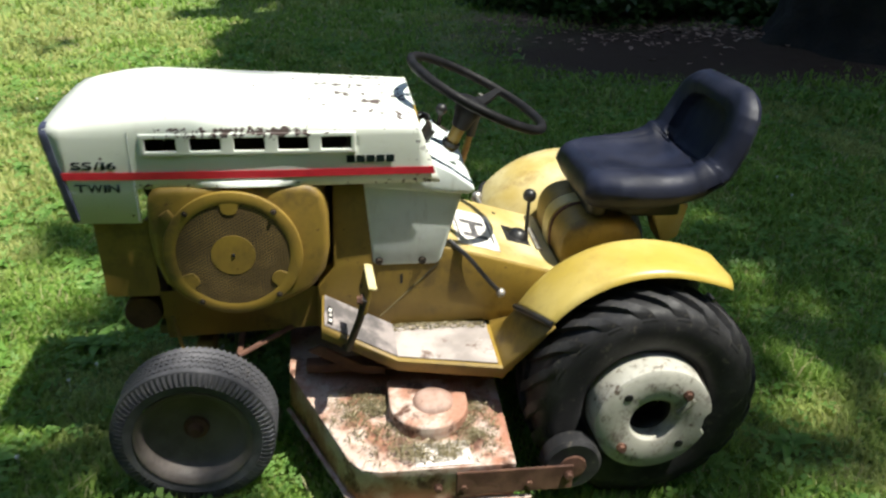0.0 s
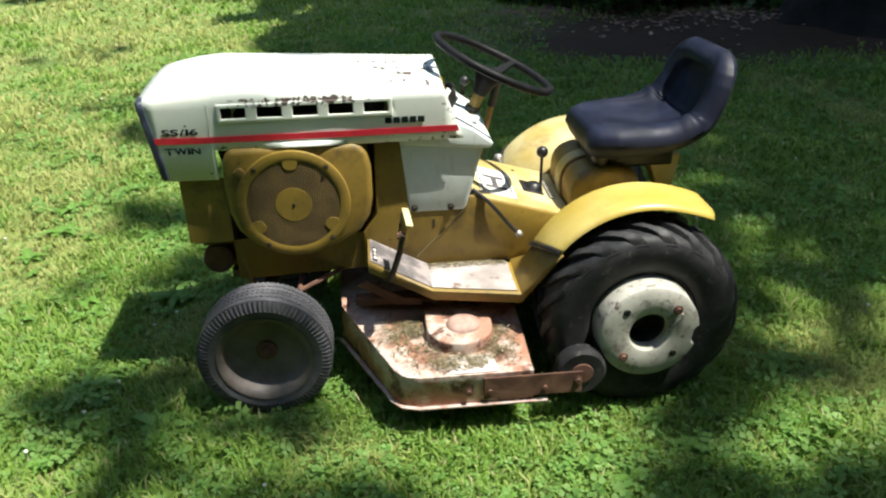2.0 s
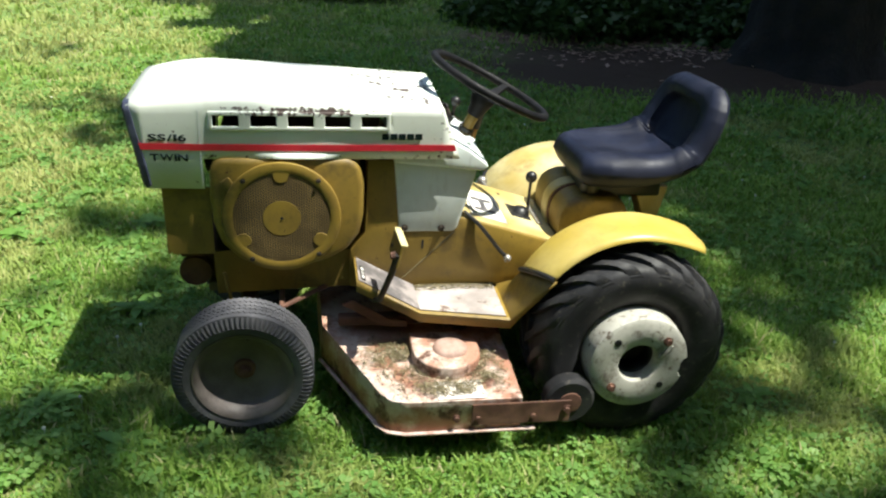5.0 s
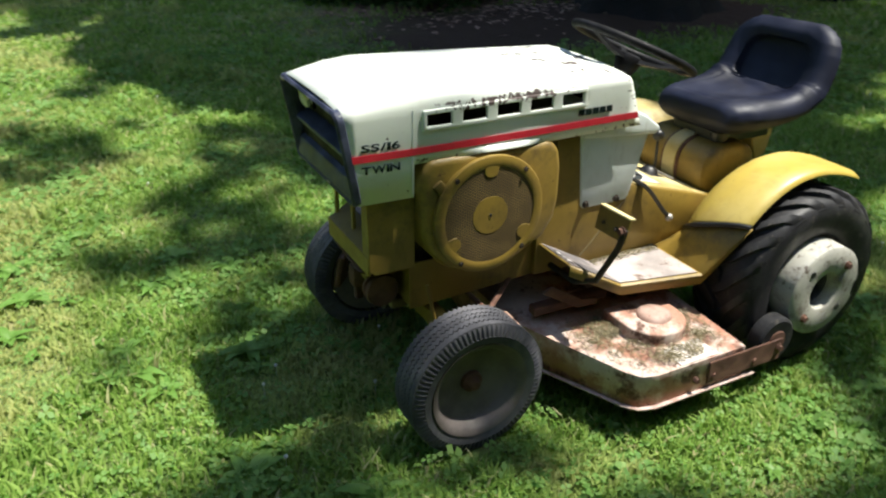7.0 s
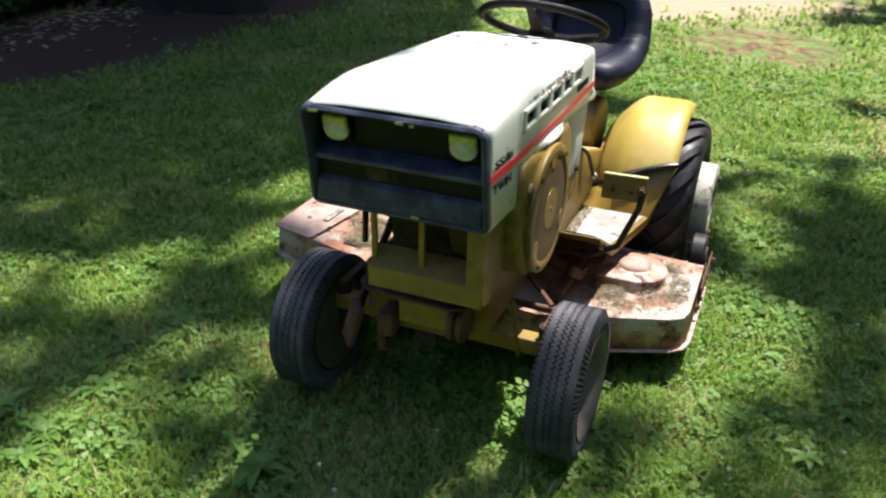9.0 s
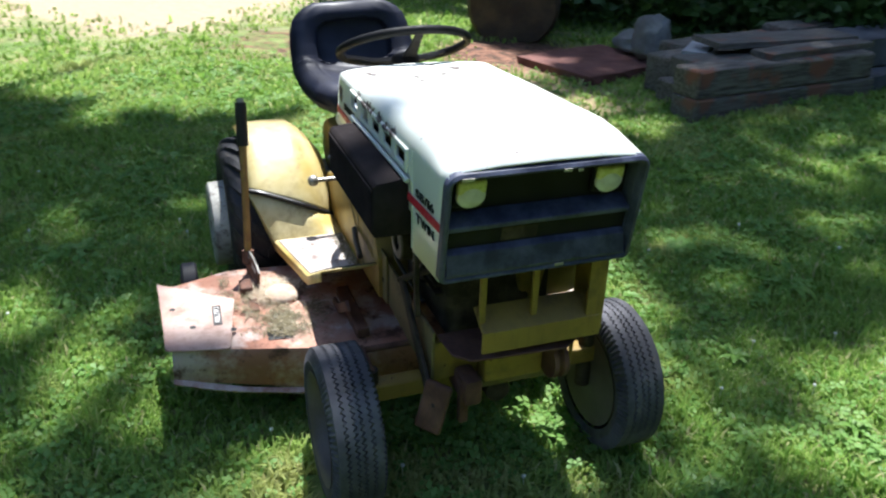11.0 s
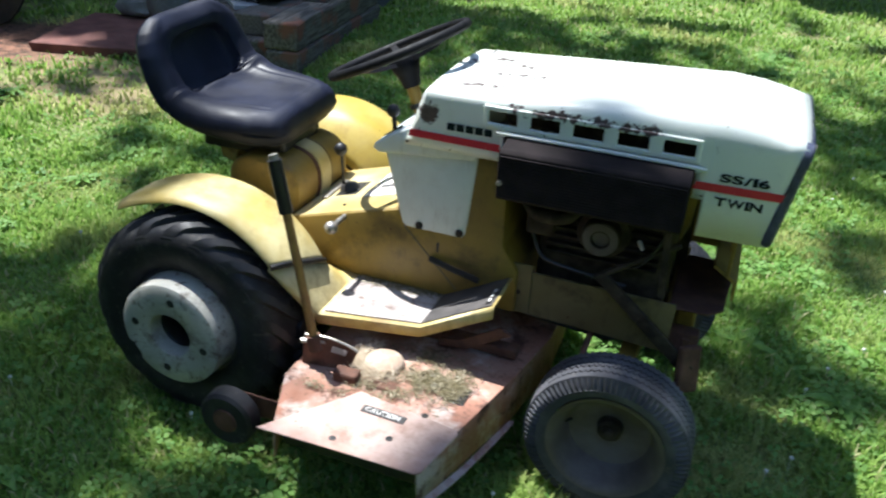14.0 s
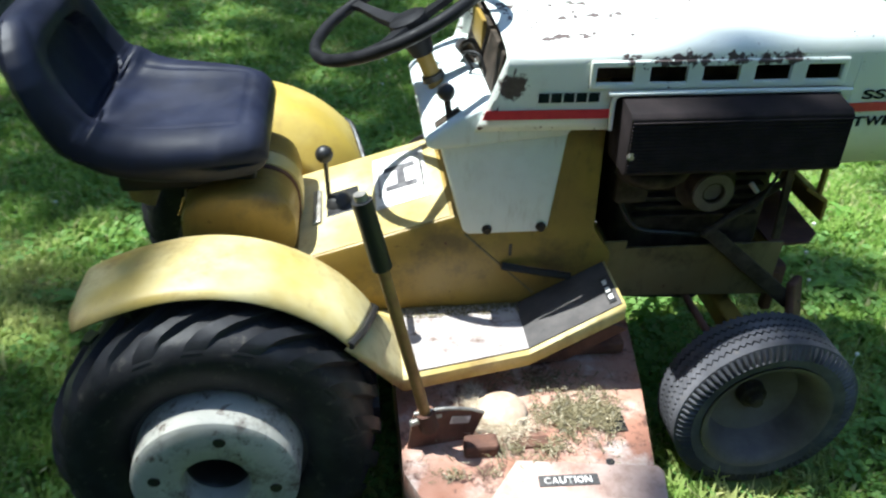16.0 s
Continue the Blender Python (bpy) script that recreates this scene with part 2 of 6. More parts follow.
def make_timber():
    m = Nodes("weathered_grey_timber", 0.9)
    g = m.noise(9, 6, 0.65, squeeze=(6, 0.6, 6))
    c = m.mix(m.ramp(g, 0.35, 0.65), (0.060, 0.050, 0.042), (0.21, 0.19, 0.165))
    c = m.mix(m.ramp(m.noise(3.5, 5), 0.56, 0.66), c, (0.24, 0.095, 0.058))
    c = m.mix(m.each(), c, m.mix(0.5, c, (0.16, 0.14, 0.12)))
    m.colour(c)
    return m.bump(g, 0.7, 0.01).mat


white = make_hood_paint()
panel_white = make_paint("pale_grey_white_enamel", (0.68, 0.73, 0.71), (0.61, 0.67, 0.66), 0.80, 0.42, (0.3, 0.3, 0.25), 0.2)
mustard = make_paint("mustard_yellow_enamel", (0.285, 0.188, 0.033), (0.205, 0.132, 0.027), 0.675, 0.40, (0.075, 0.05, 0.022), 0.7)
left_fender_yellow = make_paint("bright_yellow_enamel", (0.47, 0.345, 0.065), (0.55, 0.43, 0.13), 0.75, 0.34, (0.30, 0.20, 0.06), 0.35)
fender_yellow = make_paint("faded_yellow_enamel", (0.50, 0.37, 0.10), (0.66, 0.57, 0.30), 0.74, 0.38, (0.24, 0.14, 0.045), 0.65)
pale_top_yellow = make_paint("pale_top_yellow_enamel", (0.42, 0.32, 0.11), (0.60, 0.52, 0.28), 0.70, 0.42, (0.20, 0.12, 0.045), 0.55)
navy = make_plain("faded_navy_plastic", (0.022, 0.026, 0.050), (0.080, 0.090, 0.140), 0.45, 0.0, 14)
vinyl = make_vinyl()
black_steel = make_plain("black_steel", (0.009, 0.009, 0.010), (0.020, 0.019, 0.019), 0.42)
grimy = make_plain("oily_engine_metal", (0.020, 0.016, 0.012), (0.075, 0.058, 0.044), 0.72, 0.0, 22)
shield = make_plain("brown_black_heat_shield", (0.017, 0.014, 0.0145), (0.031, 0.025, 0.025), 0.8, 0.0, 18)
oily_yellow = make_paint("oil_stained_yellow", (0.15, 0.115, 0.045), (0.20, 0.16, 0.075), 0.68, 0.5, (0.018, 0.014, 0.010), 0.85)
rusty = make_plain("brown_rust", (0.075, 0.032, 0.020), (0.17, 0.085, 0.055), 0.85, 0.0, 16, 0.5)
bare = make_plain("dull_bare_steel", (0.30, 0.28, 0.25), (0.45, 0.42, 0.38), 0.45, 0.7, 30)
rear_rubber = make_rubber("black_tractor_rubber", (0.017, 0.017, 0.0185), (0.042, 0.041, 0.043), 0.52)
front_rubber = make_rubber("grey_worn_rubber", (0.064, 0.064, 0.072), (0.145, 0.142, 0.154), 0.8)
rim_grey = make_plain("dirty_brown_grey_rim", (0.085, 0.070, 0.066), (0.17, 0.145, 0.135), 0.6, 0.0, 9, 0.3)
wheel_black = make_plain("dull_black_plastic", (0.007, 0.007, 0.008), (0.014, 0.014, 0.016), 0.55, 0.0, 20, 0.1)
weight_iron = make_weight()
deck_paint = make_deck_paint()
chute_paint = make_paint("bleached_orange_sheet", (0.47, 0.35, 0.30), (0.36, 0.20, 0.15), 0.66, 0.6, (0.17, 0.09, 0.06), 0.8)
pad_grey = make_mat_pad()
dark_pad = make_plain("dark_shaded_pad_and_label", (0.040, 0.036, 0.035), (0.095, 0.085, 0.08), 0.75, 0.0, 14, 0.4)
screen_mesh = make_screen()
red = make_plain("faded_red_stripe", (0.60, 0.025, 0.045), (0.52, 0.02, 0.04), 0.45, 0.0, 30, 0.1)
ink = make_plain("dark_green_ink", (0.006, 0.015, 0.014), (0.012, 0.022, 0.021), 0.6, 0.0, 60, 0.05)
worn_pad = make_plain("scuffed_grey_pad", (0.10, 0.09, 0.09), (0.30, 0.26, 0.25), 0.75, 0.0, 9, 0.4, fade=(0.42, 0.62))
rusty_black = make_plain("rust_flecked_black_steel", (0.012, 0.010, 0.009), (0.055, 0.028, 0.018), 0.6, 0.0, 40, fade=(0.5, 0.66))
grey_print = make_plain("faded_grey_print", (0.035, 0.033, 0.036), (0.15, 0.14, 0.145), 0.6, 0.0, 40, 0.1)
decal_white = make_plain("scuffed_white_decal", (0.72, 0.70, 0.66), (0.38, 0.36, 0.34), 0.5, 0.0, 28, 0.1, fade=(0.5, 0.62))
cream = make_plain("dusty_cream_cover", (0.40, 0.28, 0.20), (0.56, 0.46, 0.36), 0.85, 0.0, 26, 0.6)
wood_rod = make_plain("brass_yellow_rod", (0.32, 0.19, 0.06), (0.22, 0.12, 0.045), 0.45, 0.2, 22)
glow_lens = make_plain("frosted_yellow_lens", (0.50, 0.52, 0.16), (0.62, 0.62, 0.26), 0.3, 0.0, 40, 0.5, 300)
clear_lens = make_plain("clouded_clear_lens", (0.66, 0.67, 0.62), (0.45, 0.46, 0.42), 0.25, 0.0, 40, 0.4, 300)
bark = make_plain("near_black_bark", (0.010, 0.009, 0.008), (0.030, 0.024, 0.019), 0.95, 0.0, 5, 0.9, 14, 0.03)
timber = make_timber()
red_slab = make_plain("red_brown_slab", (0.10, 0.038, 0.030), (0.19, 0.085, 0.068), 0.9, 0.0, 9, 0.5, 30, 0.01)
stone = make_plain("pale_grey_stone", (0.13, 0.13, 0.125), (0.28, 0.28, 0.28), 0.9, 0.0, 4, 0.6, 20, 0.02)
log_brown = make_plain("brown_sawn_log", (0.045, 0.030, 0.018), (0.10, 0.068, 0.038), 0.9, 0.0, 5, 0.6, 25, 0.02)
slate = make_plain("slate_blue_weathered_wood", (0.055, 0.058, 0.070), (0.13, 0.135, 0.155), 0.85, 0.0, 5, 0.6, 24, 0.012)
blue_drum = make_plain("dark_blue_plastic", (0.008, 0.008, 0.030), (0.014, 0.013, 0.045), 0.6)
for dull, level in ((shield, 0.08), (vinyl, 0.3), (wheel_black, 0.15), (rear_rubber, 0.25), (front_rubber, 0.2), (grimy, 0.2), (ink, 0.1), (navy, 0.35)):
    dull.node_tree.nodes["Principled BSDF"].inputs["Specular IOR Level"].default_value = level
ground_mat = make_ground()
grass_mat = make_leaf("grass_blades", (0.145, 0.295, 0.042), (0.31, 0.45, 0.105), (0.62, 0.56, 0.32), gloss=0.15, through=0.5, dry=(0.53, 0.52, 0.22))
clover_mat = make_leaf("clover_leaves", (0.115, 0.255, 0.050), (0.21, 0.36, 0.095), (0.30, 0.44, 0.15), gloss=0.2, through=0.45)
weed_mat = make_leaf("broad_weed_leaves", (0.09, 0.20, 0.028), (0.15, 0.28, 0.05), (0.20, 0.31, 0.07))
bush_mat = make_leaf("bush_leaves", (0.030, 0.075, 0.014), (0.07, 0.13, 0.03), (0.25, 0.30, 0.16))
tree_mat = make_leaf("tree_leaves", (0.045, 0.11, 0.016), (0.085, 0.17, 0.028), (0.11, 0.20, 0.04), through=0.5)
petal = make_plain("white_clover_petal", (0.75, 0.75, 0.68), (0.62, 0.64, 0.55), 0.8)

# ---- shape helpers ----


def part(name, bm, material, parent=None, label="", smooth=None):
    """Links a bmesh as one mesh object under a thing or a part."""
    me = bpy.data.meshes.new(name)
    bmesh.ops.recalc_face_normals(bm, faces=bm.faces)
    if smooth is not None:
        for f in bm.faces:
            f.smooth = True
        for e in bm.edges:
            if len(e.link_faces) == 2 and e.calc_face_angle(0) > radians(smooth):
                e.smooth = False
    bm.to_mesh(me)
    bm.free()
    me.materials.append(material)
    ob = new(name, me)
    ob.parent = parent
    if label:
        ob["label"] = label
    return ob


def thing(name, label, category, group="", at=(0, 0, 0)):
    ob = tagged(new(name), label, category, group)
    ob.location = at
    ob.empty_display_size = 0.1
    return ob


def bevelled(bm, width, segments=2, angle=25):
    edges = [e for e in bm.edges if len(e.link_faces) == 2 and e.calc_face_angle(0) > radians(angle)]
    bmesh.ops.bevel(bm, geom=edges, offset=width, segments=segments, affect='EDGES', profile=0.5, clamp_overlap=True)
    return bm


def box(x0, x1, y0, y1, z0, z1, bevel=0.0, segments=2, bm=None):
    b = bmesh.new()
    bmesh.ops.create_cube(b, size=1)
    for v in b.verts:
        v.co = ((x0 + x1) / 2 + v.co.x * (x1 - x0), (y0 + y1) / 2 + v.co.y * (y1 - y0), (z0 + z1) / 2 + v.co.z * (z1 - z0))
    if bevel:
        bevelled(b, bevel, segments)
    return merged(bm, b)


def merged(bm, b):
    if bm is None:
        return b
    me = bpy.data.meshes.new("scratch")
    b.to_mesh(me)
    b.free()
    bm.from_mesh(me)
    bpy.data.meshes.remove(me)
    return bm


def turned(bm, m):
    bmesh.ops.transform(bm, matrix=m, verts=bm.verts)
    return bm


def prism(points, a, b, axis="y", bevel=0.0, segments=2, bm=None):
    """A plate whose outline lies across an axis, from a to b along it."""
    q = bmesh.new()

    def place(p, t):
        return {"x": (t, p[0], p[1]), "y": (p[0], t, p[1]), "z": (p[0], p[1], t)}[axis]

    lo = [q.verts.new(place(p, a)) for p in points]
    hi = [q.verts.new(place(p, b)) for p in points]
    q.faces.new(lo), q.faces.new(hi)
    for i in range(len(points)):
        j = (i + 1) % len(points)
        q.faces.new((lo[i], lo[j], hi[j], hi[i]))
    bmesh.ops.recalc_face_normals(q, faces=q.faces)
    if bevel:
        bevelled(q, bevel, segments)
    return merged(bm, q)


def lathe(profile, n=48, centre=(0, 0, 0), axis="y", close=True, bm=None, wobble=None):
    """Turns a profile of (along, radius) about an axis; wobble(i, j) shifts a point along it."""
    q = bmesh.new()
    rings = []
    for j, (t, r) in enumerate(profile):
        ring = []
        for i in range(n):
            a = 2 * math.pi * i / n
            s = t + (wobble(i, j) if wobble else 0)
            c, d = r * math.cos(a), r * math.sin(a)
            p = {"y": (c, s, d), "x": (s, c, d), "z": (c, d, s)}[axis]
            ring.append(q.verts.new(Vector(p) + Vector(centre)))
        rings.append(ring)
    for lo, hi in zip(rings, rings[1:]):
        for i in range(n):
            k = (i + 1) % n
            q.faces.new((lo[i], lo[k], hi[k], hi[i]))
    if close:
        q.faces.new(rings[0]), q.faces.new(rings[-1])
    bmesh.ops.recalc_face_normals(q, faces=q.faces)
    return merged(bm, q)


def tube(points, r, n=10, bm=None, ends=True, taper=None):
    """A round bar along a line of points."""
    q = bmesh.new()
    pts = [Vector(p) for p in points]
    rings = []
    up = None
    for i, p in enumerate(pts):
        d = (pts[min(i + 1, len(pts) - 1)] - pts[max(i - 1, 0)]).normalized()
        if up is None:
            up = d.orthogonal().normalized()
        up = (up - d * up.dot(d)).normalized()
        side = d.cross(up)
        k = r if taper is None else r + (taper - r) * i / (len(pts) - 1)
        rings.append([q.verts.new(p + k * (math.cos(a) * up + math.sin(a) * side)) for a in (2 * math.pi * j / n for j in range(n))])
    for lo, hi in zip(rings, rings[1:]):
        for i in range(n):
            j = (i + 1) % n
            q.faces.new((lo[i], lo[j], hi[j], hi[i]))
    if ends:
        q.faces.new(rings[0]), q.faces.new(rings[-1])
    bmesh.ops.recalc_face_normals(q, faces=q.faces)
    return merged(bm, q)


def curve_points(points, n=8):
    """A smooth line through points."""
    pts = [Vector(p) for p in points]
    out = []
    for i in range(len(pts) - 1):
        p0, p1, p2, p3 = pts[max(i - 1, 0)], pts[i], pts[i + 1], pts[min(i + 2, len(pts) - 1)]
        for k in range(n):
            t = k / n
            out.append(0.5 * ((2 * p1) + (p2 - p0) * t + (2 * p0 - 5 * p1 + 4 * p2 - p3) * t * t + (3 * p1 - p0 - 3 * p2 + p3) * t ** 3))
    return out + [pts[-1]]


def ball(c, r, squash=(1, 1, 1), n=16, bm=None):
    q = bmesh.new()
    bmesh.ops.create_uvsphere(q, u_segments=n, v_segments=n // 2 + 1, radius=r)
    for v in q.verts:
        v.co = (c[0] + v.co.x * squash[0], c[1] + v.co.y * squash[1], c[2] + v.co.z * squash[2])
    return merged(bm, q)


def bolt(c, r=0.011, h=0.008, axis="y", out=1):
    """A hexagon head on a washer."""
    q = lathe([(0, r * 1.35), (out * h * 0.3, r * 1.35)], 14, c, axis)
    d = {"y": Vector((0, 1, 0)), "x": Vector((1, 0, 0)), "z": Vector((0, 0, 1))}[axis]
    return lathe([(0, r), (out * h, r * 0.95)], 6, Vector(c) + d * out * h * 0.3, axis, bm=q)


def lettering(text, parent, origin, facing, height, length, material, label):
    """Flat raised letters; origin is the lower left corner, facing +1 for the left flank, -1 for the right."""
    wide = {"1": .46, "/": .72, "I": .34, "W": 1.4, "T": 1.0, "N": 1.05}
    total = sum(wide.get(ch, 1.0) for ch in text)
    bm = bmesh.new()
    pen = 0.0
    for ch in text:
        cell = length * wide.get(ch, 1.0) / total
        cu = bpy.data.curves.new("lettering", 'FONT')
        cu.body, cu.size, cu.extrude, cu.offset = ch, 1.0, 0.0, 0.026
        ob = bpy.data.objects.new("lettering_source", cu)
        scene.collection.objects.link(ob)
        me = bpy.data.meshes.new_from_object(ob.evaluated_get(bpy.context.evaluated_depsgraph_get()))
        bpy.data.objects.remove(ob)
        q = bmesh.new()
        q.from_mesh(me)
        bpy.data.meshes.remove(me)
        gx, gy = [v.co.x for v in q.verts], [v.co.y for v in q.verts]
        room = cell - length * .018
        for v in q.verts:
            v.co = (pen + (v.co.x - min(gx)) / (max(gx) - min(gx)) * room, (v.co.y - min(gy)) / (max(gy) - min(gy)) * height, 0)
        merged(bm, q)
        pen += cell
    if facing == 0:
        turned(bm, origin)
    else:
        for v in bm.verts:
            px, pz = origin[0] - facing * v.co.x, origin[2] + v.co.y
            v.co = (px, origin[1](px, pz), pz)
    ext = bmesh.ops.extrude_face_region(bm, geom=bm.faces[:])
    push = Vector((0, facing * 0.0012, 0)) if facing else (origin.to_3x3() @ Vector((0, 0, 0.0012)))
    bmesh.ops.translate(bm, vec=push, verts=[g for g in ext["geom"] if isinstance(g, bmesh.types.BMVert)])
    return part("lettering", bm, material, parent, label)


def tri_mesh(name, verts, faces, material):
    """One mesh from arrays of points and of triangles."""
    me = bpy.data.meshes.new(name)
    me.vertices.add(len(verts))
    me.vertices.foreach_set("co", np.ascontiguousarray(verts, dtype=np.float32).ravel())
    me.loops.add(faces.size)
    me.loops.foreach_set("vertex_index", np.ascontiguousarray(faces, dtype=np.int32).ravel())
    me.polygons.add(len(faces))
    me.polygons.foreach_set("loop_start", np.arange(0, faces.size, 3, dtype=np.int32))
    me.update(calc_edges=True)
    me.validate()
    me.materials.append(material)
    return new(name, me)

# ---- ground ----


def ground_height(x, y):
    """Low swells of the lawn, flat round the tractor."""
    d = np.hypot(x - 0.6, y)
    far = np.clip((d - 1.6) / 4, 0, 1)
    return -0.025 + far * 0.035 * (np.sin(1.3 * x + 0.4) * np.cos(1.1 * y - 0.8) + 0.5 * np.sin(2.7 * y + x))


def build_ground():
    inner = np.linspace(-11, 11, 111)
    line = np.concatenate([[-600, -150, -50, -22], inner, [22, 50, 150, 600]])
    gx, gy = np.meshgrid(line, line, indexing="ij")
    near = np.exp(-(np.hypot(gx, gy) / 14) ** 4)
    gz = ground_height(gx, gy) * near - 0.025 * (1 - near)
    n = len(line)
    v = np.stack([gx, gy, gz], -1).reshape(-1, 3)
    i = (np.arange(n - 1)[:, None] * n + np.arange(n - 1)[None]).ravel()
    f = np.concatenate([np.stack([i, i + n, i + n + 1], 1), np.stack([i, i + n + 1, i + 1], 1)])
    ob = tri_mesh("ground", v, f, ground_mat)
    ob.data.shade_smooth()
    return tagged(ob, "patchy green lawn with bare soil and a sandy track", "lawn", kind="structure")


build_ground()

# ---- the tractor: front towards +x, its left flank towards +y ----
tractor = thing("garden_tractor", "old mustard and white garden tractor with chipped paint on grass", "garden tractor")

HALF = [(.236, .725, 0), (.237, .82, 0), (.2378, .840, 0), (.2385, .862, 0), (.240, .897, 0), (.240, .921, 0), (.240, .953, 0), (.239, .970, .2),
        (.234, .984, .5), (.222, .995, .8), (.200, 1.003, 1), (.12, 1.009, 1), (0, 1.011, 1)]
SLOT = [(1.240 - .1075 * k, 1.166 - .1075 * k) for k in range(5)]


def flank(x):
    """Half width of the hood at x."""
    return float(np.interp(x, [.53, .9, 1.28, 1.47], [.985, 1.01, 1.0, .965]))


def crown(x):
    return float(np.interp(x, [.53, .9, 1.28, 1.36, 1.43, 1.47], [-.024, -.003, .016, .010, -.003, -.016]))


def build_hood():
    xs = sorted([.53, .565, .60, .66, .71, .775, .86, .885, .92, .95, 1.0, 1.045, 1.07, 1.12, 1.16, 1.20, 1.25, 1.275, 1.285, 1.32, 1.36, 1.40, 1.435, 1.468] + [a for s in SLOT for a in s])
    rows = HALF + [(-y, z, k) for y, z, k in HALF[-2::-1]]
    bm = bmesh.new()
    grid = []
    for i, x in enumerate(xs):
        line = []
        for y, z, k in rows:
            zz = z + crown(x) * k
            px = x
            if i == 0:
                px = .505 + (zz - .82) * .36
            if i == len(xs) - 1:
                px = 1.436 + (zz - .725) * .163
            py = y * flank(x)
            if y > 0 and abs(z - .82) < 1e-6:
                swell = .5 + .5 * math.cos(math.pi * min(1, abs(x - 1.0) / .19))
                py, zz = py + .024 * swell, zz + .010 * swell
            line.append(bm.verts.new((px, py, zz)))
        grid.append(line)
    for i in range(len(xs) - 1):
        mid = (xs[i] + xs[i + 1]) / 2
        for j in range(len(rows) - 1):
            (y0, z0, _), (y1, z1, _) = rows[j], rows[j + 1]
            zm, side = (z0 + z1) / 2, (y0 + y1) / 2
            if zm < .82 and mid < 1.275:
                continue
            if side < 0 and zm < .897 and .775 < mid < 1.25:
                continue
            if .921 < zm < .953 and any(b < mid < a for a, b in SLOT):
                continue
            bm.faces.new((grid[i][j], grid[i + 1][j], grid[i + 1][j + 1], grid[i][j + 1]))
    bmesh.ops.delete(bm, geom=[v for v in bm.verts if not v.link_faces], context='VERTS')
    hood = part("hood", bm, white, tractor, "white engine hood with rust chips on its top", 35)
    sol = hood.modifiers.new("sheet", 'SOLIDIFY')
    sol.thickness, sol.offset = .004, -1
    for s in (1, -1):
        # one raised frame round all five louvres
        fr = bmesh.new()
        cx = sorted([.7235, 1.2525] + [e for slot in SLOT for e in slot])
        cz = [.908, .921, .953, .966]
        net = [[fr.verts.new((x, s * .237, z)) for z in cz] for x in cx]
        for i in range(len(cx) - 1):
            for j in range(3):
                if not (j == 1 and i % 2 == 1):
                    fr.faces.new((net[i][j], net[i + 1][j], net[i + 1][j + 1], net[i][j + 1]))
        ex = bmesh.ops.extrude_face_region(fr, geom=fr.faces[:])
        bmesh.ops.translate(fr, vec=(0, s * .0095, 0), verts=[g for g in ex["geom"] if isinstance(g, bmesh.types.BMVert)])
        bmesh.ops.recalc_face_normals(fr, faces=fr.faces)
        bevelled(fr, .0035, 3, 50)
        part("louvre_frame", fr, white, hood, "raised white louvre frame with rust at its edge", 40)
        # red stripe, broken on the right flank by the engine opening
        for a, b in ([(1.447, .524)] if s > 0 else [(1.447, 1.254), (.773, .524)]):
            st = bmesh.new()
            n = 12
            lo, hi = [], []
            for i in range(n + 1):
                x = a + (b - a) * i / n
                y = s * (.2385 * flank(x) + .0018)
                lo.append(st.verts.new((x - .006 * (i == n), y, .8465)))
                hi.append(st.verts.new((x + (.004 if i == 0 else 0), y, .866)))
            for i in range(n):
                st.faces.new((lo[i], lo[i + 1], hi[i + 1], hi[i]))
            ex = bmesh.ops.extrude_face_region(st, geom=st.faces[:])
            bmesh.ops.translate(st, vec=(0, s * .0012, 0), verts=[g for g in ex["geom"] if isinstance(g, bmesh.types.BMVert)])
            part("stripe", st, red, hood, "faded red stripe")
        f = lambda px, pz, s=s: s * (float(np.interp(pz, [.725, .82, .862, .897], [.236, .237, .2385, .240])) * flank(px) + .0012)
        if s > 0:
            lettering("SS/16", hood, (1.424, f, .8735), 1, .021, .110, ink, "dark green lettering")
            lettering("TWIN", hood, (1.424, f, .812), 1, .022, .110, ink, "dark green lettering")
        else:
            lettering("SS/16", hood, (1.305, f, .8735), -1, .021, .112, ink, "dark green lettering")
            lettering("TWIN", hood, (1.303, f, .812), -1, .022, .110, ink, "dark green lettering")
        # the maker's name as five plain bars
        for k in range(5):
            x1 = .748 - .0252 * k
            fy = s * (.2405 * flank(.68) + .0012)
            part("name_bar", box(x1 - .021, x1, fy - .0008, fy + .0008, .882, .901, 0), ink, hood)
        # the seam behind the nose
        sx = s * (.2405 + .0003)
        part("seam", box(1.2785, 1.2805, min(sx, sx - s * .003), max(sx, sx - s * .003), .735, .97), panel_white, hood)
    # rolled lip over the opening on the right flank
    lip = tube(curve_points([(.778, -.243, .822), (.776, -.247, .885), (.784, -.250, .899), (.80, -.251, .9015), (1.235, -.249, .9005), (1.248, -.247, .893)], 6), .0052, 8)
    part("opening_lip", lip, white, hood, "white rolled lip over the engine opening", 40)
    return hood


hood = build_hood()

NOSE = Matrix(((.987, 0, .161, 1.438), (0, 1, 0, 0), (-.161, 0, .987, .725), (0, 0, 0, 1)))

NOSE_IN = NOSE @ Matrix.Translation((.013, 0, 0))


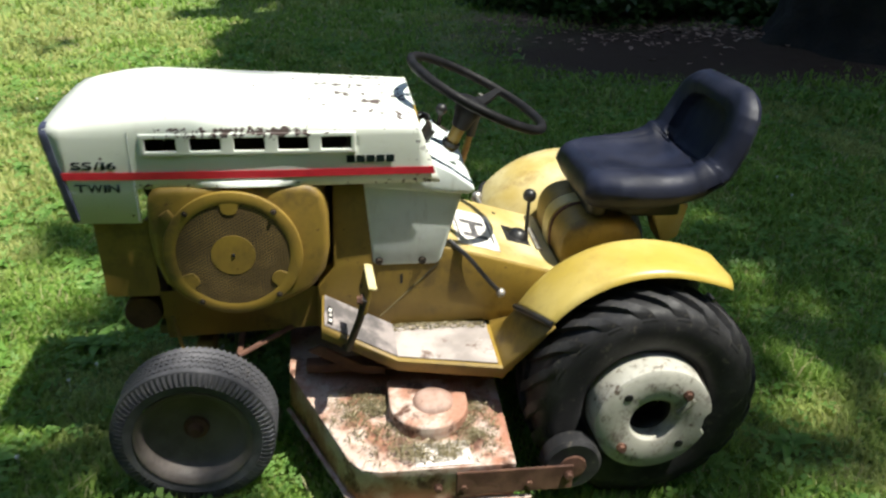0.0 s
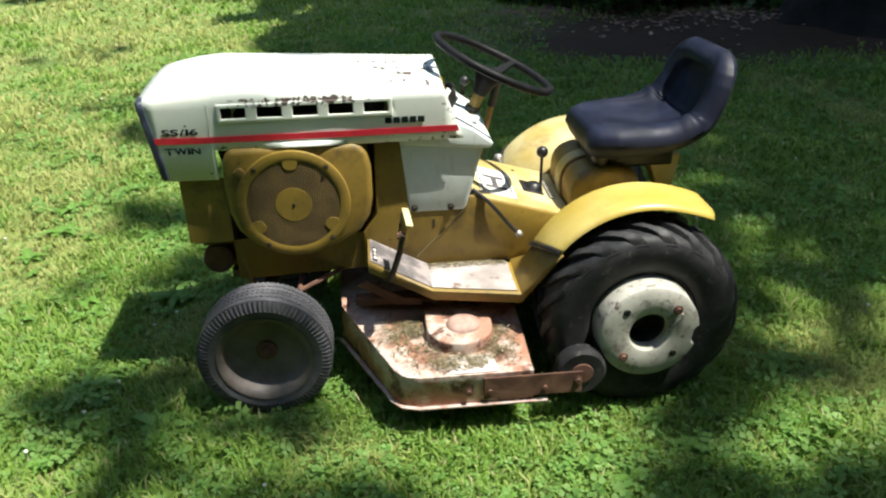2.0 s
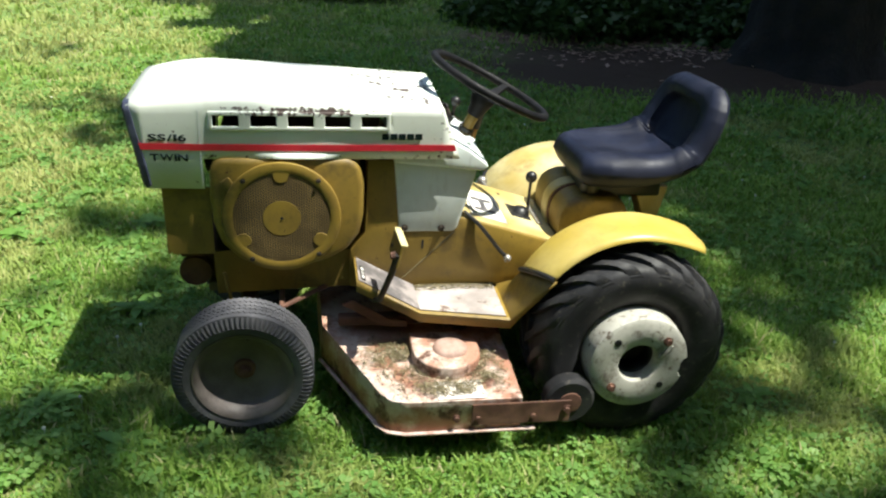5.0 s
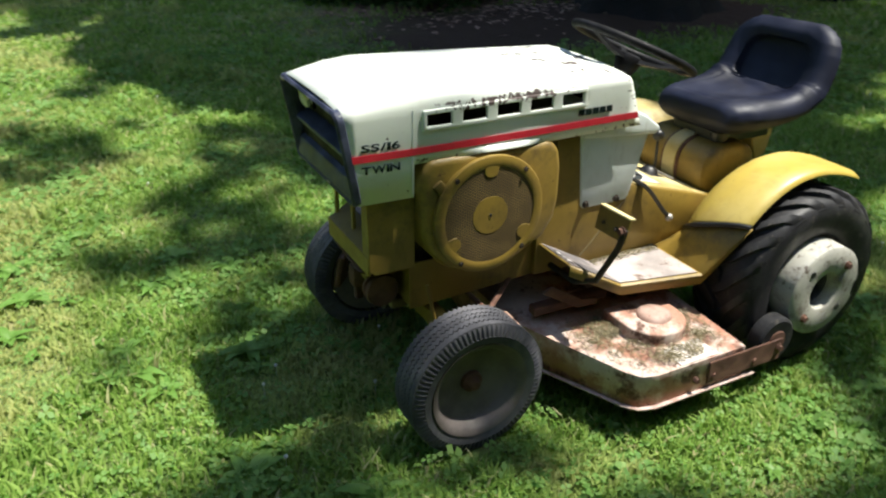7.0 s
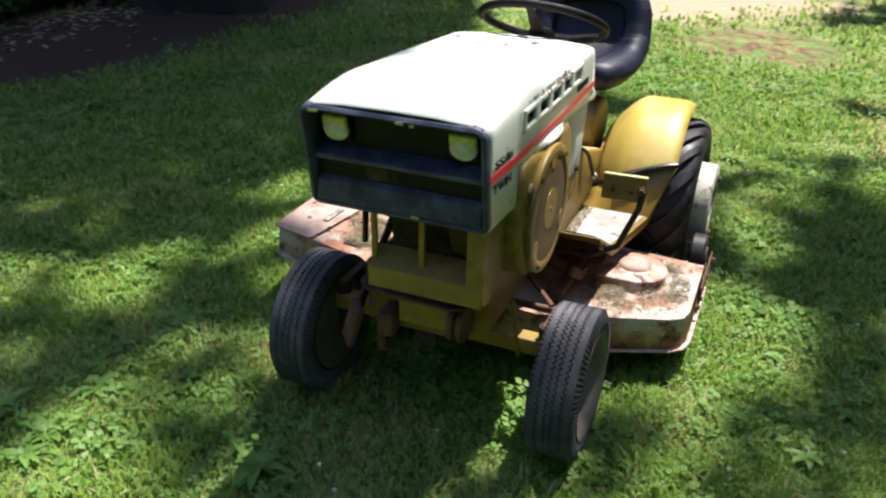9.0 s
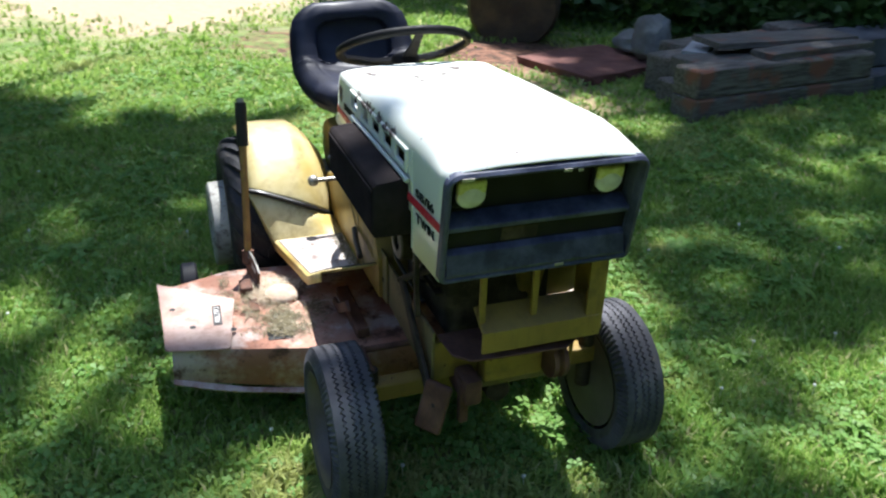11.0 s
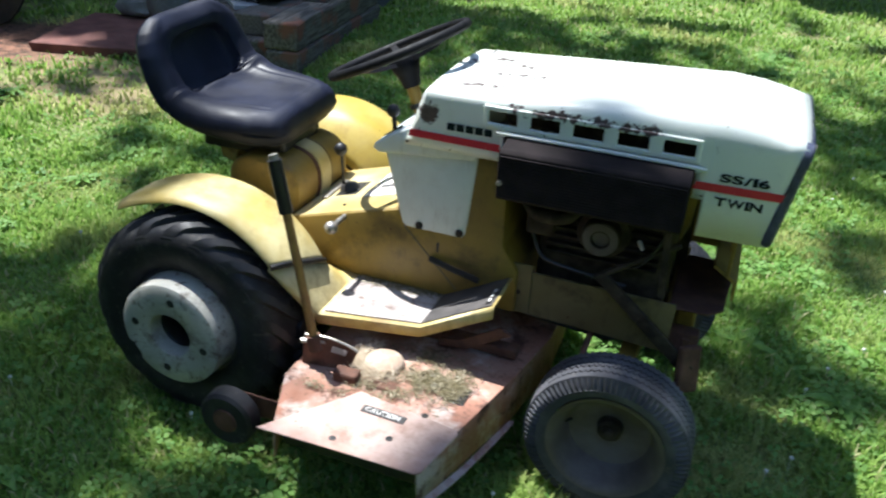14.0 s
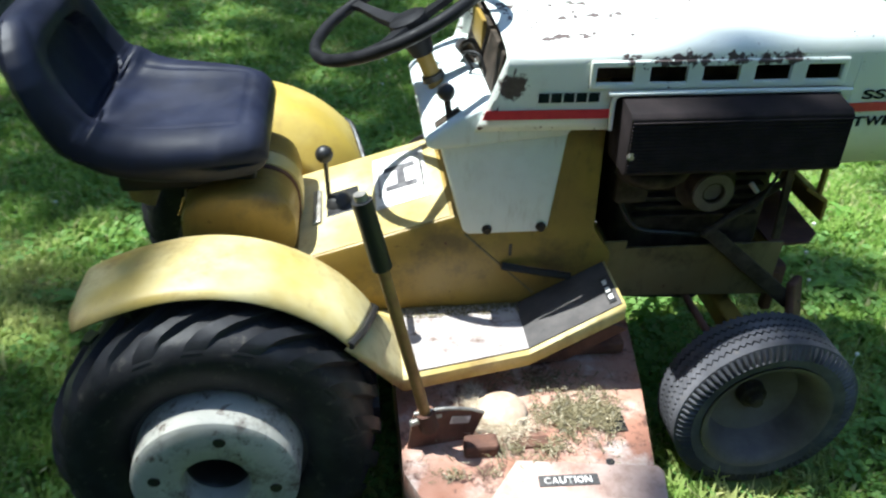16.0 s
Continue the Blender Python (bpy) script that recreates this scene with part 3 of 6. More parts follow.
def build_grille():
    """The dark nose with its lamps: x outward, y across, z up the slope."""
    def outline(w, z0, z1, r0, r1, n=5):
        pts = []
        for cy, cz, r, a0 in ((w - r1, z1 - r1, r1, 0), (-w + r1, z1 - r1, r1, 90), (-w + r0, z0 + r0, r0, 180), (w - r0, z0 + r0, r0, 270)):
            pts += [(cy + r * math.cos(radians(a0 + 90 * k / n)), cz + r * math.sin(radians(a0 + 90 * k / n))) for k in range(n + 1)]
        return pts

    bm = bmesh.new()
    rings = []
    for x, w, z0, z1, r0, r1 in ((-.062, .216, .014, .250, .008, .012), (.004, .219, .012, .250, .008, .014), (.010, .222, .007, .254, .010, .018), (.011, .227, .002, .258, .014, .024),
                                 (.005, .2325, -.003, .2640, .018, .030), (-.010, .2340, -.003, .2650, .018, .032), (-.014, .2300, .002, .2600, .014, .030), (-.014, .216, .014, .250, .008, .012)):
        rings.append([bm.verts.new((x, y, z)) for y, z in outline(w, z0, z1, r0, r1)])
    for lo, hi in zip(rings, rings[1:]):
        for i in range(len(lo)):
            j = (i + 1) % len(lo)
            bm.faces.new((lo[i], lo[j], hi[j], hi[i]))
    grille = part("grille", turned(bm, NOSE), navy, tractor, "dark navy grille surround with chipped edges", 35)
    part("grille_panel", turned(box(-.060, -.052, -.217, .217, .128, .251), NOSE), wheel_black, grille)
    part("grille_panel", turned(box(-.030, -.022, -.217, .217, .013, .13), NOSE), wheel_black, grille)
    part("grille_bar", turned(prism([(-.072, .112), (-.022, .116), (-.022, .128), (-.072, .146)], -.216, .216, "y", .003), NOSE_IN), navy, grille, "dark navy cross bar")
    part("grille_sill", turned(prism([(-.044, .012), (-.004, .012), (-.004, .020), (-.020, .062), (-.044, .072)], -.216, .216, "y", .003), NOSE_IN), navy, grille, "sloping dark navy sill")
    for s in (1, -1):
        c = s * .162
        lamp_ob = part("headlight", turned(box(-.066, -.048, c - .037, c + .037, .158, .230, .012, 3), NOSE_IN), wheel_black, grille, "square headlight, yellow above and clear below", 40)
        part("upper_lens", turned(box(-.054, -.038, c - .033, c + .033, .193, .226, .008, 3), NOSE_IN), glow_lens, lamp_ob, "yellowed upper lens", 40)
        low = lathe([(-.056, .034), (-.042, .032), (-.036, .021), (-.034, .004)], 24, (0, 0, 0), "x")
        part("lower_lens", turned(turned(low, Matrix.Translation((0, c, .189)) @ Matrix.Diagonal((1, 1.0, .86, 1))), NOSE_IN), clear_lens, lamp_ob, "clouded round lower lens", 50)
    for y, z, w, x in ((.03, .253, .010, .0108), (.06, .251, .006, .0108), (-.19, .254, .014, .0108), (.05, .012, .011, .0108), (-.055, .124, .009, -.0125)):
        part("chip", turned(box(x, x + .0022, y - w, y + w, z - .004, z + .004, .001), NOSE), bare, grille, "bare metal chip")
    part("grille_back", turned(box(-.070, -.064, -.21, .21, .03, .25), NOSE), black_steel, grille)
    part("cooling_plate", turned(box(-.036, -.033, -.085, .0, .074, .108, .001), NOSE_IN), grimy, grille)
    part("fan_guard", lathe([(1.27, .13), (1.285, .13)], 24, (0, .02, .84), "x"), grimy, grille)
    return grille


build_grille()


def build_front_frame():
    fr = part("front_plate", prism([(1.405, .72), (1.262, .72), (1.262, .495), (1.385, .495), (1.402, .51)], .205, .211, "y", .002), mustard, tractor)
    part("front_plate_edge", prism([(1.403, .72), (1.395, .72), (1.395, .50), (1.403, .51)], .165, .21, "y", .001), mustard, fr)
    lip = prism([(1.342, .592), (1.405, .552), (1.405, .495), (1.396, .495), (1.396, .546), (1.337, .584)], -.105, .205, "y", .002)
    part("front_lip", lip, mustard, tractor, "bent yellow front lip")
    for y in (-.098, .035):
        part("front_post", box(1.372, 1.382, y - .008, y + .008, .56, .73, .002), mustard, tractor)
    part("front_shelf", prism([(1.388, -.122), (1.402, .12), (1.37, .165), (1.25, .165), (1.25, -.165), (1.35, -.16)], .466, .472, "z", .002), rusty, tractor, "thin rusty shelf under the front lip")
    for s in (1, -1):
        rail = prism([(.62, .365), (1.265, .338), (1.27, .49), (.62, .49)], s * .178 - .004, s * .178 + .004, "y", .002)
        part("frame_rail", rail, mustard if s > 0 else oily_yellow, tractor)
    for k, x in enumerate((.80, .845)):
        part("rail_bolt", bolt((x, -.182, .455 - .03 * k), .008, .008, "y", -1), grimy, tractor)
    part("rail_plate", prism([(.79, .355), (.88, .36), (.88, .515), (.81, .515)], -.190, -.183, "y", .002), oily_yellow, tractor)
    part("cross_plate", box(1.24, 1.265, -.176, .176, .345, .455, .004), mustard, tractor)
    part("front_bracket", box(1.20, 1.30, -.09, .13, .318, .350, .006), oily_yellow, tractor)
    ax = box(1.145, 1.195, -.345, .345, .255, .305, .006)
    part("front_axle", ax, mustard, tractor, "yellow front axle beam")
    part("axle_pivot", lathe([(1.10, .034), (1.28, .034)], 18, (0, 0, .285), "x"), grimy, tractor)
    for s in (1, -1):
        sp = tube([(1.17, s * .318, .17), (1.17, s * .318, .345)], .022, 14)
        tube([(1.17, s * .318, .197), (1.17, s * .40, .197)], .016, 12, bm=sp)
        part("spindle", sp, grimy, tractor, smooth=40)
        part("steering_arm", box(1.05, 1.18, s * .318 - .012, s * .318 + .012, .335, .347, .003), rusty, tractor)
    part("tie_rod", tube([(1.06, -.318, .335), (1.06, .318, .335)], .009, 10), rusty, tractor, smooth=40)
    part("drag_link", tube([(1.06, .30, .345), (.85, .12, .36)], .008, 8), rusty, tractor, smooth=40)
    # hanging parts below the nose
    part("front_block", box(1.270, 1.325, -.06, .10, .350, .466, .008), mustard, tractor, "yellow front frame block")
    part("block_pulley", lathe([(-.02, .05), (-.008, .052), (0, .035), (.008, .052), (.02, .05)], 24, (1.335, .125, .40), "y"), rusty, tractor, smooth=40)
    part("tow_hook", box(1.22, 1.345, -.12, -.07, .300, .375, .012), rusty, tractor, "rusty tow bracket", 40)
    part("axle_rod", tube([(1.235, .235, .44), (1.20, .25, .25)], .006, 8), mustard, tractor, "thin yellow upright rod", 40)
    part("mount_link", box(1.30, 1.325, -.125, -.10, .24, .36, .004), rusty, tractor)
    arm = prism([(1.045, .535), (1.085, .545), (1.345, .325), (1.32, .295)], -.205, -.193, "y", .003)
    guard = part("belt_arm", arm, grimy, tractor, "oily dark belt arm hanging under the engine", 40)
    pl = box(-.036, .036, -.011, .011, -.066, .066, .008)
    part("arm_plate", turned(pl, pose(1.332, -.198, .315, -14, 8, 44)), rusty, guard, "flat rust-brown plate")
    part("arm_link", tube([(1.05, -.20, .53), (1.25, -.17, .66)], .009, 8), grimy, guard)
    part("belt", tube([(.86, -.15, .34), (1.1, -.12, .30), (1.28, -.05, .33)], .008, 8), black_steel, tractor)


build_front_frame()


def build_engine():
    c = (1.050, 0, .640)
    # the housing: square above, tapering to a round foot, its rear edge swelling into the volute
    out = [(1.262, .690), (1.258, .790), (1.235, .826), (.845, .826), (.812, .800), (.800, .740), (.800, .640), (.812, .575), (.850, .520), (.930, .478),
           (1.020, .462), (1.110, .466), (1.185, .492), (1.235, .548), (1.256, .610)]
    sh = prism(out, .05, .253, "y", .022, 4)
    shroud = part("engine_shroud", sh, mustard, tractor, "dented mustard engine blower housing", 32)
    # a shallow dish stands off the housing and holds the intake screen
    ring = lathe([(.240, .172), (.257, .1785), (.2635, .1795), (.2675, .1775), (.2692, .173), (.2698, .160), (.2696, .150), (.2685, .1465)], 72, c, close=False)
    part("shroud_ring", ring, mustard, shroud, "round mustard screen dish", 40)
    # dark ring stands in for the shade between dish and housing
    part("dish_shadow_gap", lathe([(.250, .1735), (.2555, .1745), (.257, .160)], 56, c), grimy, shroud, "dark ring for the shaded gap behind the dish")
    part("intake_screen", lathe([(.258, .150), (.2672, .1475), (.2685, .06), (.2685, .02)], 64, c), screen_mesh, shroud, "perforated brown intake screen", 40)
    part("screen_hub", lathe([(.264, .058), (.2692, .057), (.2698, .008)], 40, c), mustard, shroud, "round yellow screen hub", 40)
    part("hub_bolt", lathe([(.2685, .006), (.2712, .005)], 8, c), black_steel, shroud)
    for a in (90, 212, 328):
        tab = prism([(.118, -.014), (.128, -.021), (.150, -.024), (.150, .024), (.128, .021), (.118, .014), (.115, .0)], .2645, .2694, "y", .001)
        part("screen_tab", turned(tab, Matrix.Translation(c) @ Matrix.Rotation(radians(-a), 4, 'Y')), mustard, shroud)
    for a in (48, 132, 228, 304):
        p = (c[0] + .166 * math.cos(radians(a)), .2694, c[2] + .164 * math.sin(radians(a)))
        part("shroud_bolt", bolt(p, .006, .004), grimy, shroud)
    part("housing_lug", turned(box(-.016, .016, -.012, .004, -.020, .020, .006), pose(1.205, .258, .745, 0, 35, 0)), mustard, shroud, "small bolted lug", 40)
    # dark sheet, added to close the see-through bay where shade would fall
    part("bay_sheet", prism([(.786, .395), (1.264, .395), (1.264, .80), (1.21, .868), (.786, .868)], .120, .126, "y"), grimy, tractor, "added dark sheet in place of the shaded engine bay")
    part("engine_block", box(.87, 1.235, -.13, .10, .43, .90, .03, 3), grimy, tractor, "oily dark engine block", 30)
    for k in range(7):
        z = .55 + .025 * k
        part("cooling_fin", box(.90, 1.20, -.152, -.12, z, z + .007, .002), grimy, tractor)
    # dark block added under the hood so that the louvres look dark
    part("louvre_backing", box(.745, 1.10, -.13, .13, .88, .985, .02, 3), grimy, tractor, "added dark block that closes the view through the louvres", 30)
    part("crank_boss", lathe([(-.12, .075), (-.165, .07), (-.17, .052), (-.205, .05), (-.208, .022), (-.185, .02)], 28, (1.050, 0, .645)), grimy, tractor, "round oily crank boss", 40)
    part("boss_ring", lathe([(-.198, .048), (-.2095, .046), (-.2105, .026), (-.200, .024)], 28, (1.050, 0, .645)), rim_grey, tractor, "worn round flange", 40)
    part("carburettor", box(.84, .92, -.17, -.10, .60, .70, .012), grimy, tractor)
    part("muffler_pipe", tube(curve_points([(.84, -.17, .70), (.88, -.20, .68), (.96, -.205, .69), (.98, -.17, .74)], 6), .019, 12), grimy, tractor, "sooty exhaust pipe", 50)
    part("fuel_line", tube(curve_points([(.86, -.15, .60), (.90, -.17, .54), (1.0, -.17, .52), (1.13, -.16, .50)]), .006, 8), black_steel, tractor, smooth=40)
    part("spark_lead", tube(curve_points([(1.12, -.15, .55), (1.17, -.19, .60), (1.23, -.17, .72)]), .004, 8), black_steel, tractor, smooth=40)
    part("spark_plug", tube([(1.145, -.185, .655), (1.160, -.195, .635)], .006, 8), bare, tractor)
    part("engine_strut", prism([(1.205, .735), (1.222, .735), (1.235, .52), (1.218, .52)], -.215, -.203, "y", .002), grimy, tractor, "dark upright engine strut")
    # the ribbed heat shield over the silencer
    sh = prism([(-.205, .897), (-.238, .896), (-.312, .886), (-.321, .878), (-.323, .762), (-.316, .754), (-.205, .754)], .792, 1.246, "x", .003)
    shd = part("heat_shield", sh, shield, tractor, "dark brown ribbed silencer shield", 30)
    for k in range(15):
        z = .764 + .0074 * k
        part("rib", box(.795, 1.243, -.3252, -.320, z, z + .0040, .0012), shield, shd)
    part("shield_bolt", bolt((.800, -.322, .80), .006, .005, "y", -1), bare, shd)


build_engine()


def build_body():
    body = prism([(.84, .36), (.84, .492), (.793, .560), (.787, .815), (.60, .815), (.60, .625), (.47, .606), (.12, .503), (.02, .47), (.02, .36)], -.203, .203, "y", .008, 2)
    hull = part("body_tunnel", body, mustard, tractor, "mustard steel tunnel between the running boards", 30)
    part("rust_patch", box(.66, .80, .2035, .2045, .805, .8135), rusty, hull)
    # slanted pressed crease on both flanks
    for s in (1, -1):
        part("crease", tube([(.498, s * .203, .562), (.665, s * .203, .392)], .0028, 6), oily_yellow, hull, "dark pressed crease")
        part("slot_mark", box(.664, .674, s * .2035 - .001, s * .2035 + .001, .755, .785), black_steel, hull)
        part("slot_mark", box(.60, .607, s * .2035 - .001, s * .2035 + .001, .50, .53), black_steel, hull)
    slope = math.atan2(.103, .35)
    top = Matrix.Translation((.47, 0, .606)) @ Matrix.Rotation(-slope, 4, 'Y') @ Matrix.Rotation(math.pi, 4, 'Z')
    # local x runs back along the sloping top, y to the tractor's right
    # the top sheet is a paler yellow than the flanks
    part("tunnel_top", turned(box(.004, .352, -.196, .196, .0, .0018, .0006), top), pale_top_yellow, hull, "pale yellow tunnel top")
    pl = part("gear_plate", turned(box(.035, .165, -.155, .09, .002, .0042), top), decal_white, hull, "scuffed white gear-pattern decal")
    h = box(.060, .138, -.033 - .062, -.033 - .038, .0034, .0046)
    box(.060, .138, -.033 + .030, -.033 + .054, .0034, .0046, bm=h)
    box(.088, .108, -.033 - .038, -.033 + .030, .0033, .0045, bm=h)
    part("gear_pattern", turned(h, top), grey_print, pl, "grey shift pattern")
    for x in (.043, .150):
        part("print_bar", turned(box(x, x + .006, -.11, .045, .0034, .0042), top), grey_print, pl)
    part("gear_gate", turned(box(.205, .285, -.055, .055, -.004, .003, .002), top), black_steel, hull, "dark gear gate slot")
    part("gate_label", turned(box(.297, .318, -.075, .075, .002, .010, .003), top), bare, hull)
    for x, y in ((.36, .11), (.20, .14), (.36, -.14)):
        part("tunnel_hole", turned(lathe([(.001, .007), (.003, .007)], 10, (x, y, 0), "z"), top), black_steel, hull)
    part("gate_boot", turned(lathe([(.0, .034), (.018, .026), (.026, .010)], 18, (.255, 0, 0), "z"), top), black_steel, hull, "black lever boot", 40)
    lev = part("gear_lever", tube(curve_points([(.205, 0, .515), (.202, 0, .55), (.198, -.006, .66)], 5), .0055, 10), black_steel, tractor, "thin black gear lever", 40)
    part("knob", ball((.197, -.008, .668), .021), black_steel, lev, "round black knob", 60)
    rod = part("choke_lever", tube(curve_points([(.47, .185, .622), (.42, .215, .585), (.35, .222, .50), (.322, .222, .472)], 6), .007, 8), black_steel, tractor, "bent black side lever", 40)
    part("lever_tip", ball((.319, .224, .467), .014), bare, rod, smooth=60)
    rod = part("lift_knob", tube([(.309, -.20, .547), (.309, -.275, .547)], .008, 10), bare, tractor, "round side knob", 40)
    part("knob", ball((.309, -.285, .547), .0195), bare, rod, smooth=60)
    part("release_lever", tube([(.585, -.212, .478), (.66, -.225, .468), (.74, -.232, .455)], .009, 8), black_steel, tractor, smooth=40)
    # gearbox, axle and the tank under the seat
    part("gearbox", box(-.17, .14, -.19, .19, .20, .46, .03, 3), grimy, tractor, smooth=30)
    part("rear_axle", tube([(-.03, -.52, .292), (-.03, .52, .292)], .045, 18), grimy, tractor, smooth=40)
    secs = [(.168, .60), (.166, .86), (.155, .97), (.135, 1.0), (-.135, 1.0), (-.155, .97), (-.166, .86), (-.168, .60)]

    def loop(y, k, hw=.125, hh=.100, xc=.01, zc=.560):
        return [(xc + hw * k * math.copysign(abs(math.cos(a)) ** .72, math.cos(a)), y, zc + hh * k * math.copysign(abs(math.sin(a)) ** .78, math.sin(a))) for a in (2 * math.pi * i / 32 for i in range(32))]

    def loft(loops):
        b = bmesh.new()
        rings = [[b.verts.new(p) for p in lp] for lp in loops]
        for lo, hi in zip(rings, rings[1:]):
            for i in range(32):
                b.faces.new((lo[i], lo[(i + 1) % 32], hi[(i + 1) % 32], hi[i]))
        b.faces.new(rings[0]), b.faces.new(rings[-1])
        return b

    tank = part("fuel_tank", loft([loop(y, k) for y, k in secs]), mustard, tractor, "rounded yellow fuel tank lying across under the seat", 40)
    part("strap", loft([loop(y, k) for y, k in ((.030, 1.0), (.030, 1.07), (-.030, 1.07), (-.030, 1.0))]), fender_yellow, tank, "pale yellow strap round the tank", 40)
    # dark rings put the shaded gaps beside the strap into colour
    for y in (.036, -.036):
        part("strap_gap_ring", loft([loop(q, k) for q, k in ((y + .007, 1.0), (y + .006, 1.035), (y - .006, 1.035), (y - .007, 1.0))]), rusty, tank, "dark ring in place of the gap beside the strap", 40)
    part("filler_cap", lathe([(.655, .03), (.675, .034), (.69, .034), (.694, .028), (.695, .004)], 24, (.02, .105, 0), "z"), black_steel, tank, "black round filler cap", 40)
    part("seat_mount", box(-.24, .05, -.10, .10, .635, .70, .01), black_steel, tractor)
    part("rear_bracket", prism([(-.25, .56), (-.20, .54), (-.15, .67), (-.27, .67)], .0, .09, "y", .004), fender_yellow, tractor)


build_body()


def build_dash():
    tw = prism([(.706, .80), (.684, .572), (.672, .560), (.505, .560), (.492, .572), (.436, .785), (.706, .815)], -.207, .207, "y", .008, 3)
    dash = part("dash_tower", tw, panel_white, tractor, "pale white dash tower with bolted side panels", 30)
    lip = prism([(.71, .815), (.71, .85), (.53, .872), (.47, .842), (.412, .800), (.406, .786), (.424, .775), (.70, .800)], -.222, .222, "y", .010, 3)
    part("dash_top", lip, panel_white, dash, "white dash top with a rolled edge", 30)
    for s in (1, -1):
        for x, z in ((.666, .576), (.546, .574)):
            part("panel_bolt", bolt((x, s * .2065, z), .0085, .009, "y", s), grimy, dash)
    part("dash_recess", prism([(.545, .868), (.60, .868), (.60, .955), (.60, .955), (.566, .955)], -.17, .19, "y", .002), grimy, dash)
    part("dial", lathe([(0, .030), (.006, .030), (.008, .026), (.004, .022)], 24, (.468, .12, .842), "z"), panel_white, dash, "round white dial", 40)
    part("ignition_switch", tube([(.54, .06, .868), (.51, .05, .905)], .016, 12), black_steel, dash)
    part("wire_loop", tube(curve_points([(.53, -.02, .87), (.505, -.035, .91), (.535, -.06, .915), (.55, -.08, .87)]), .004, 6), black_steel, dash)
    part("wire_loop", tube(curve_points([(.54, .02, .87), (.51, .03, .90), (.53, .0, .925), (.555, -.01, .88)]), .006, 6), grimy, dash)
    part("side_plate", box(.552, .562, .02, .16, .885, .965, .003), mustard, dash)
    lv = part("throttle_lever", tube([(.460, -.188, .822), (.453, -.186, .872)], .0068, 10), grimy, dash, "dark throttle lever", 40)
    part("throttle_slot", turned(box(-.030, .030, -.012, .012, 0, .003, .001), pose(.455, -.186, .8315, 0, -36, 0)), grimy, dash, "dark lever slot plate")
    part("knob", ball((.4505, -.185, .886), .0185), black_steel, lv, "round black knob", 60)


build_dash()


def build_steering():
    n = Vector((-.4305, 0, .9026))
    e1, e2 = Vector((.9026, 0, .4305)), Vector((0, 1, 0))
    c = Vector((.377, .016, .997))
    wheel = part("steering_wheel", tube([c + .206 * (math.cos(a) * e1 + math.sin(a) * e2) for a in (2 * math.pi * i / 64 for i in range(65))], .0135, 12, ends=False), wheel_black, tractor, "thin black three-spoke steering wheel", 60)
    hub = c - n * .05
    to_hub = Matrix.Translation(hub) @ n.to_track_quat('Z', 'Y').to_matrix().to_4x4()
    part("hub", turned(lathe([(-.045, .024), (-.02, .036), (.012, .046), (.024, .042), (.030, .028), (.031, .006)], 28, (0, 0, 0), "z"), to_hub), wheel_black, wheel, "round black hub", 40)
    for a in (0, 122, 238):
        d = math.cos(radians(a)) * e1 + math.sin(radians(a)) * e2
        w = n.cross(d)
        b = bmesh.new()
        secs = []
        for p, half, th in ((hub + d * .025 + n * .010, .024, .008), (hub + d * .10 + n * .022, .017, .0065), (c + d * .17 - n * .006, .012, .006), (c + d * .202, .014, .007)):
            secs.append([b.verts.new(p + w * half * q + n * th * k) for q, k in ((-1, -.7), (-.8, 1), (.8, 1), (1, -.7))])
        for lo, hi in zip(secs, secs[1:]):
            for i in range(4):
                b.faces.new((lo[i], lo[(i + 1) % 4], hi[(i + 1) % 4], hi[i]))
        b.faces.new(secs[0]), b.faces.new(secs[-1])
        bmesh.ops.recalc_face_normals(b, faces=b.faces)
        part("spoke", b, wheel_black, wheel, "flat tapered black spoke", 30)
    col = tube([hub, Vector((.47, 0, .79))], .019, 16)
    part("steering_column", col, mustard, tractor, "yellow steering column", 40)
    part("column_boot", tube([hub, hub.lerp(Vector((.47, 0, .79)), .35)], .04, 18, taper=.024), wheel_black, tractor, smooth=40)
    p = hub.lerp(Vector((.47, 0, .79)), .62)
    part("column_clamp", tube([p, p.lerp(Vector((.47, 0, .79)), .2)], .026, 14), black_steel, tractor, smooth=40)


build_steering()


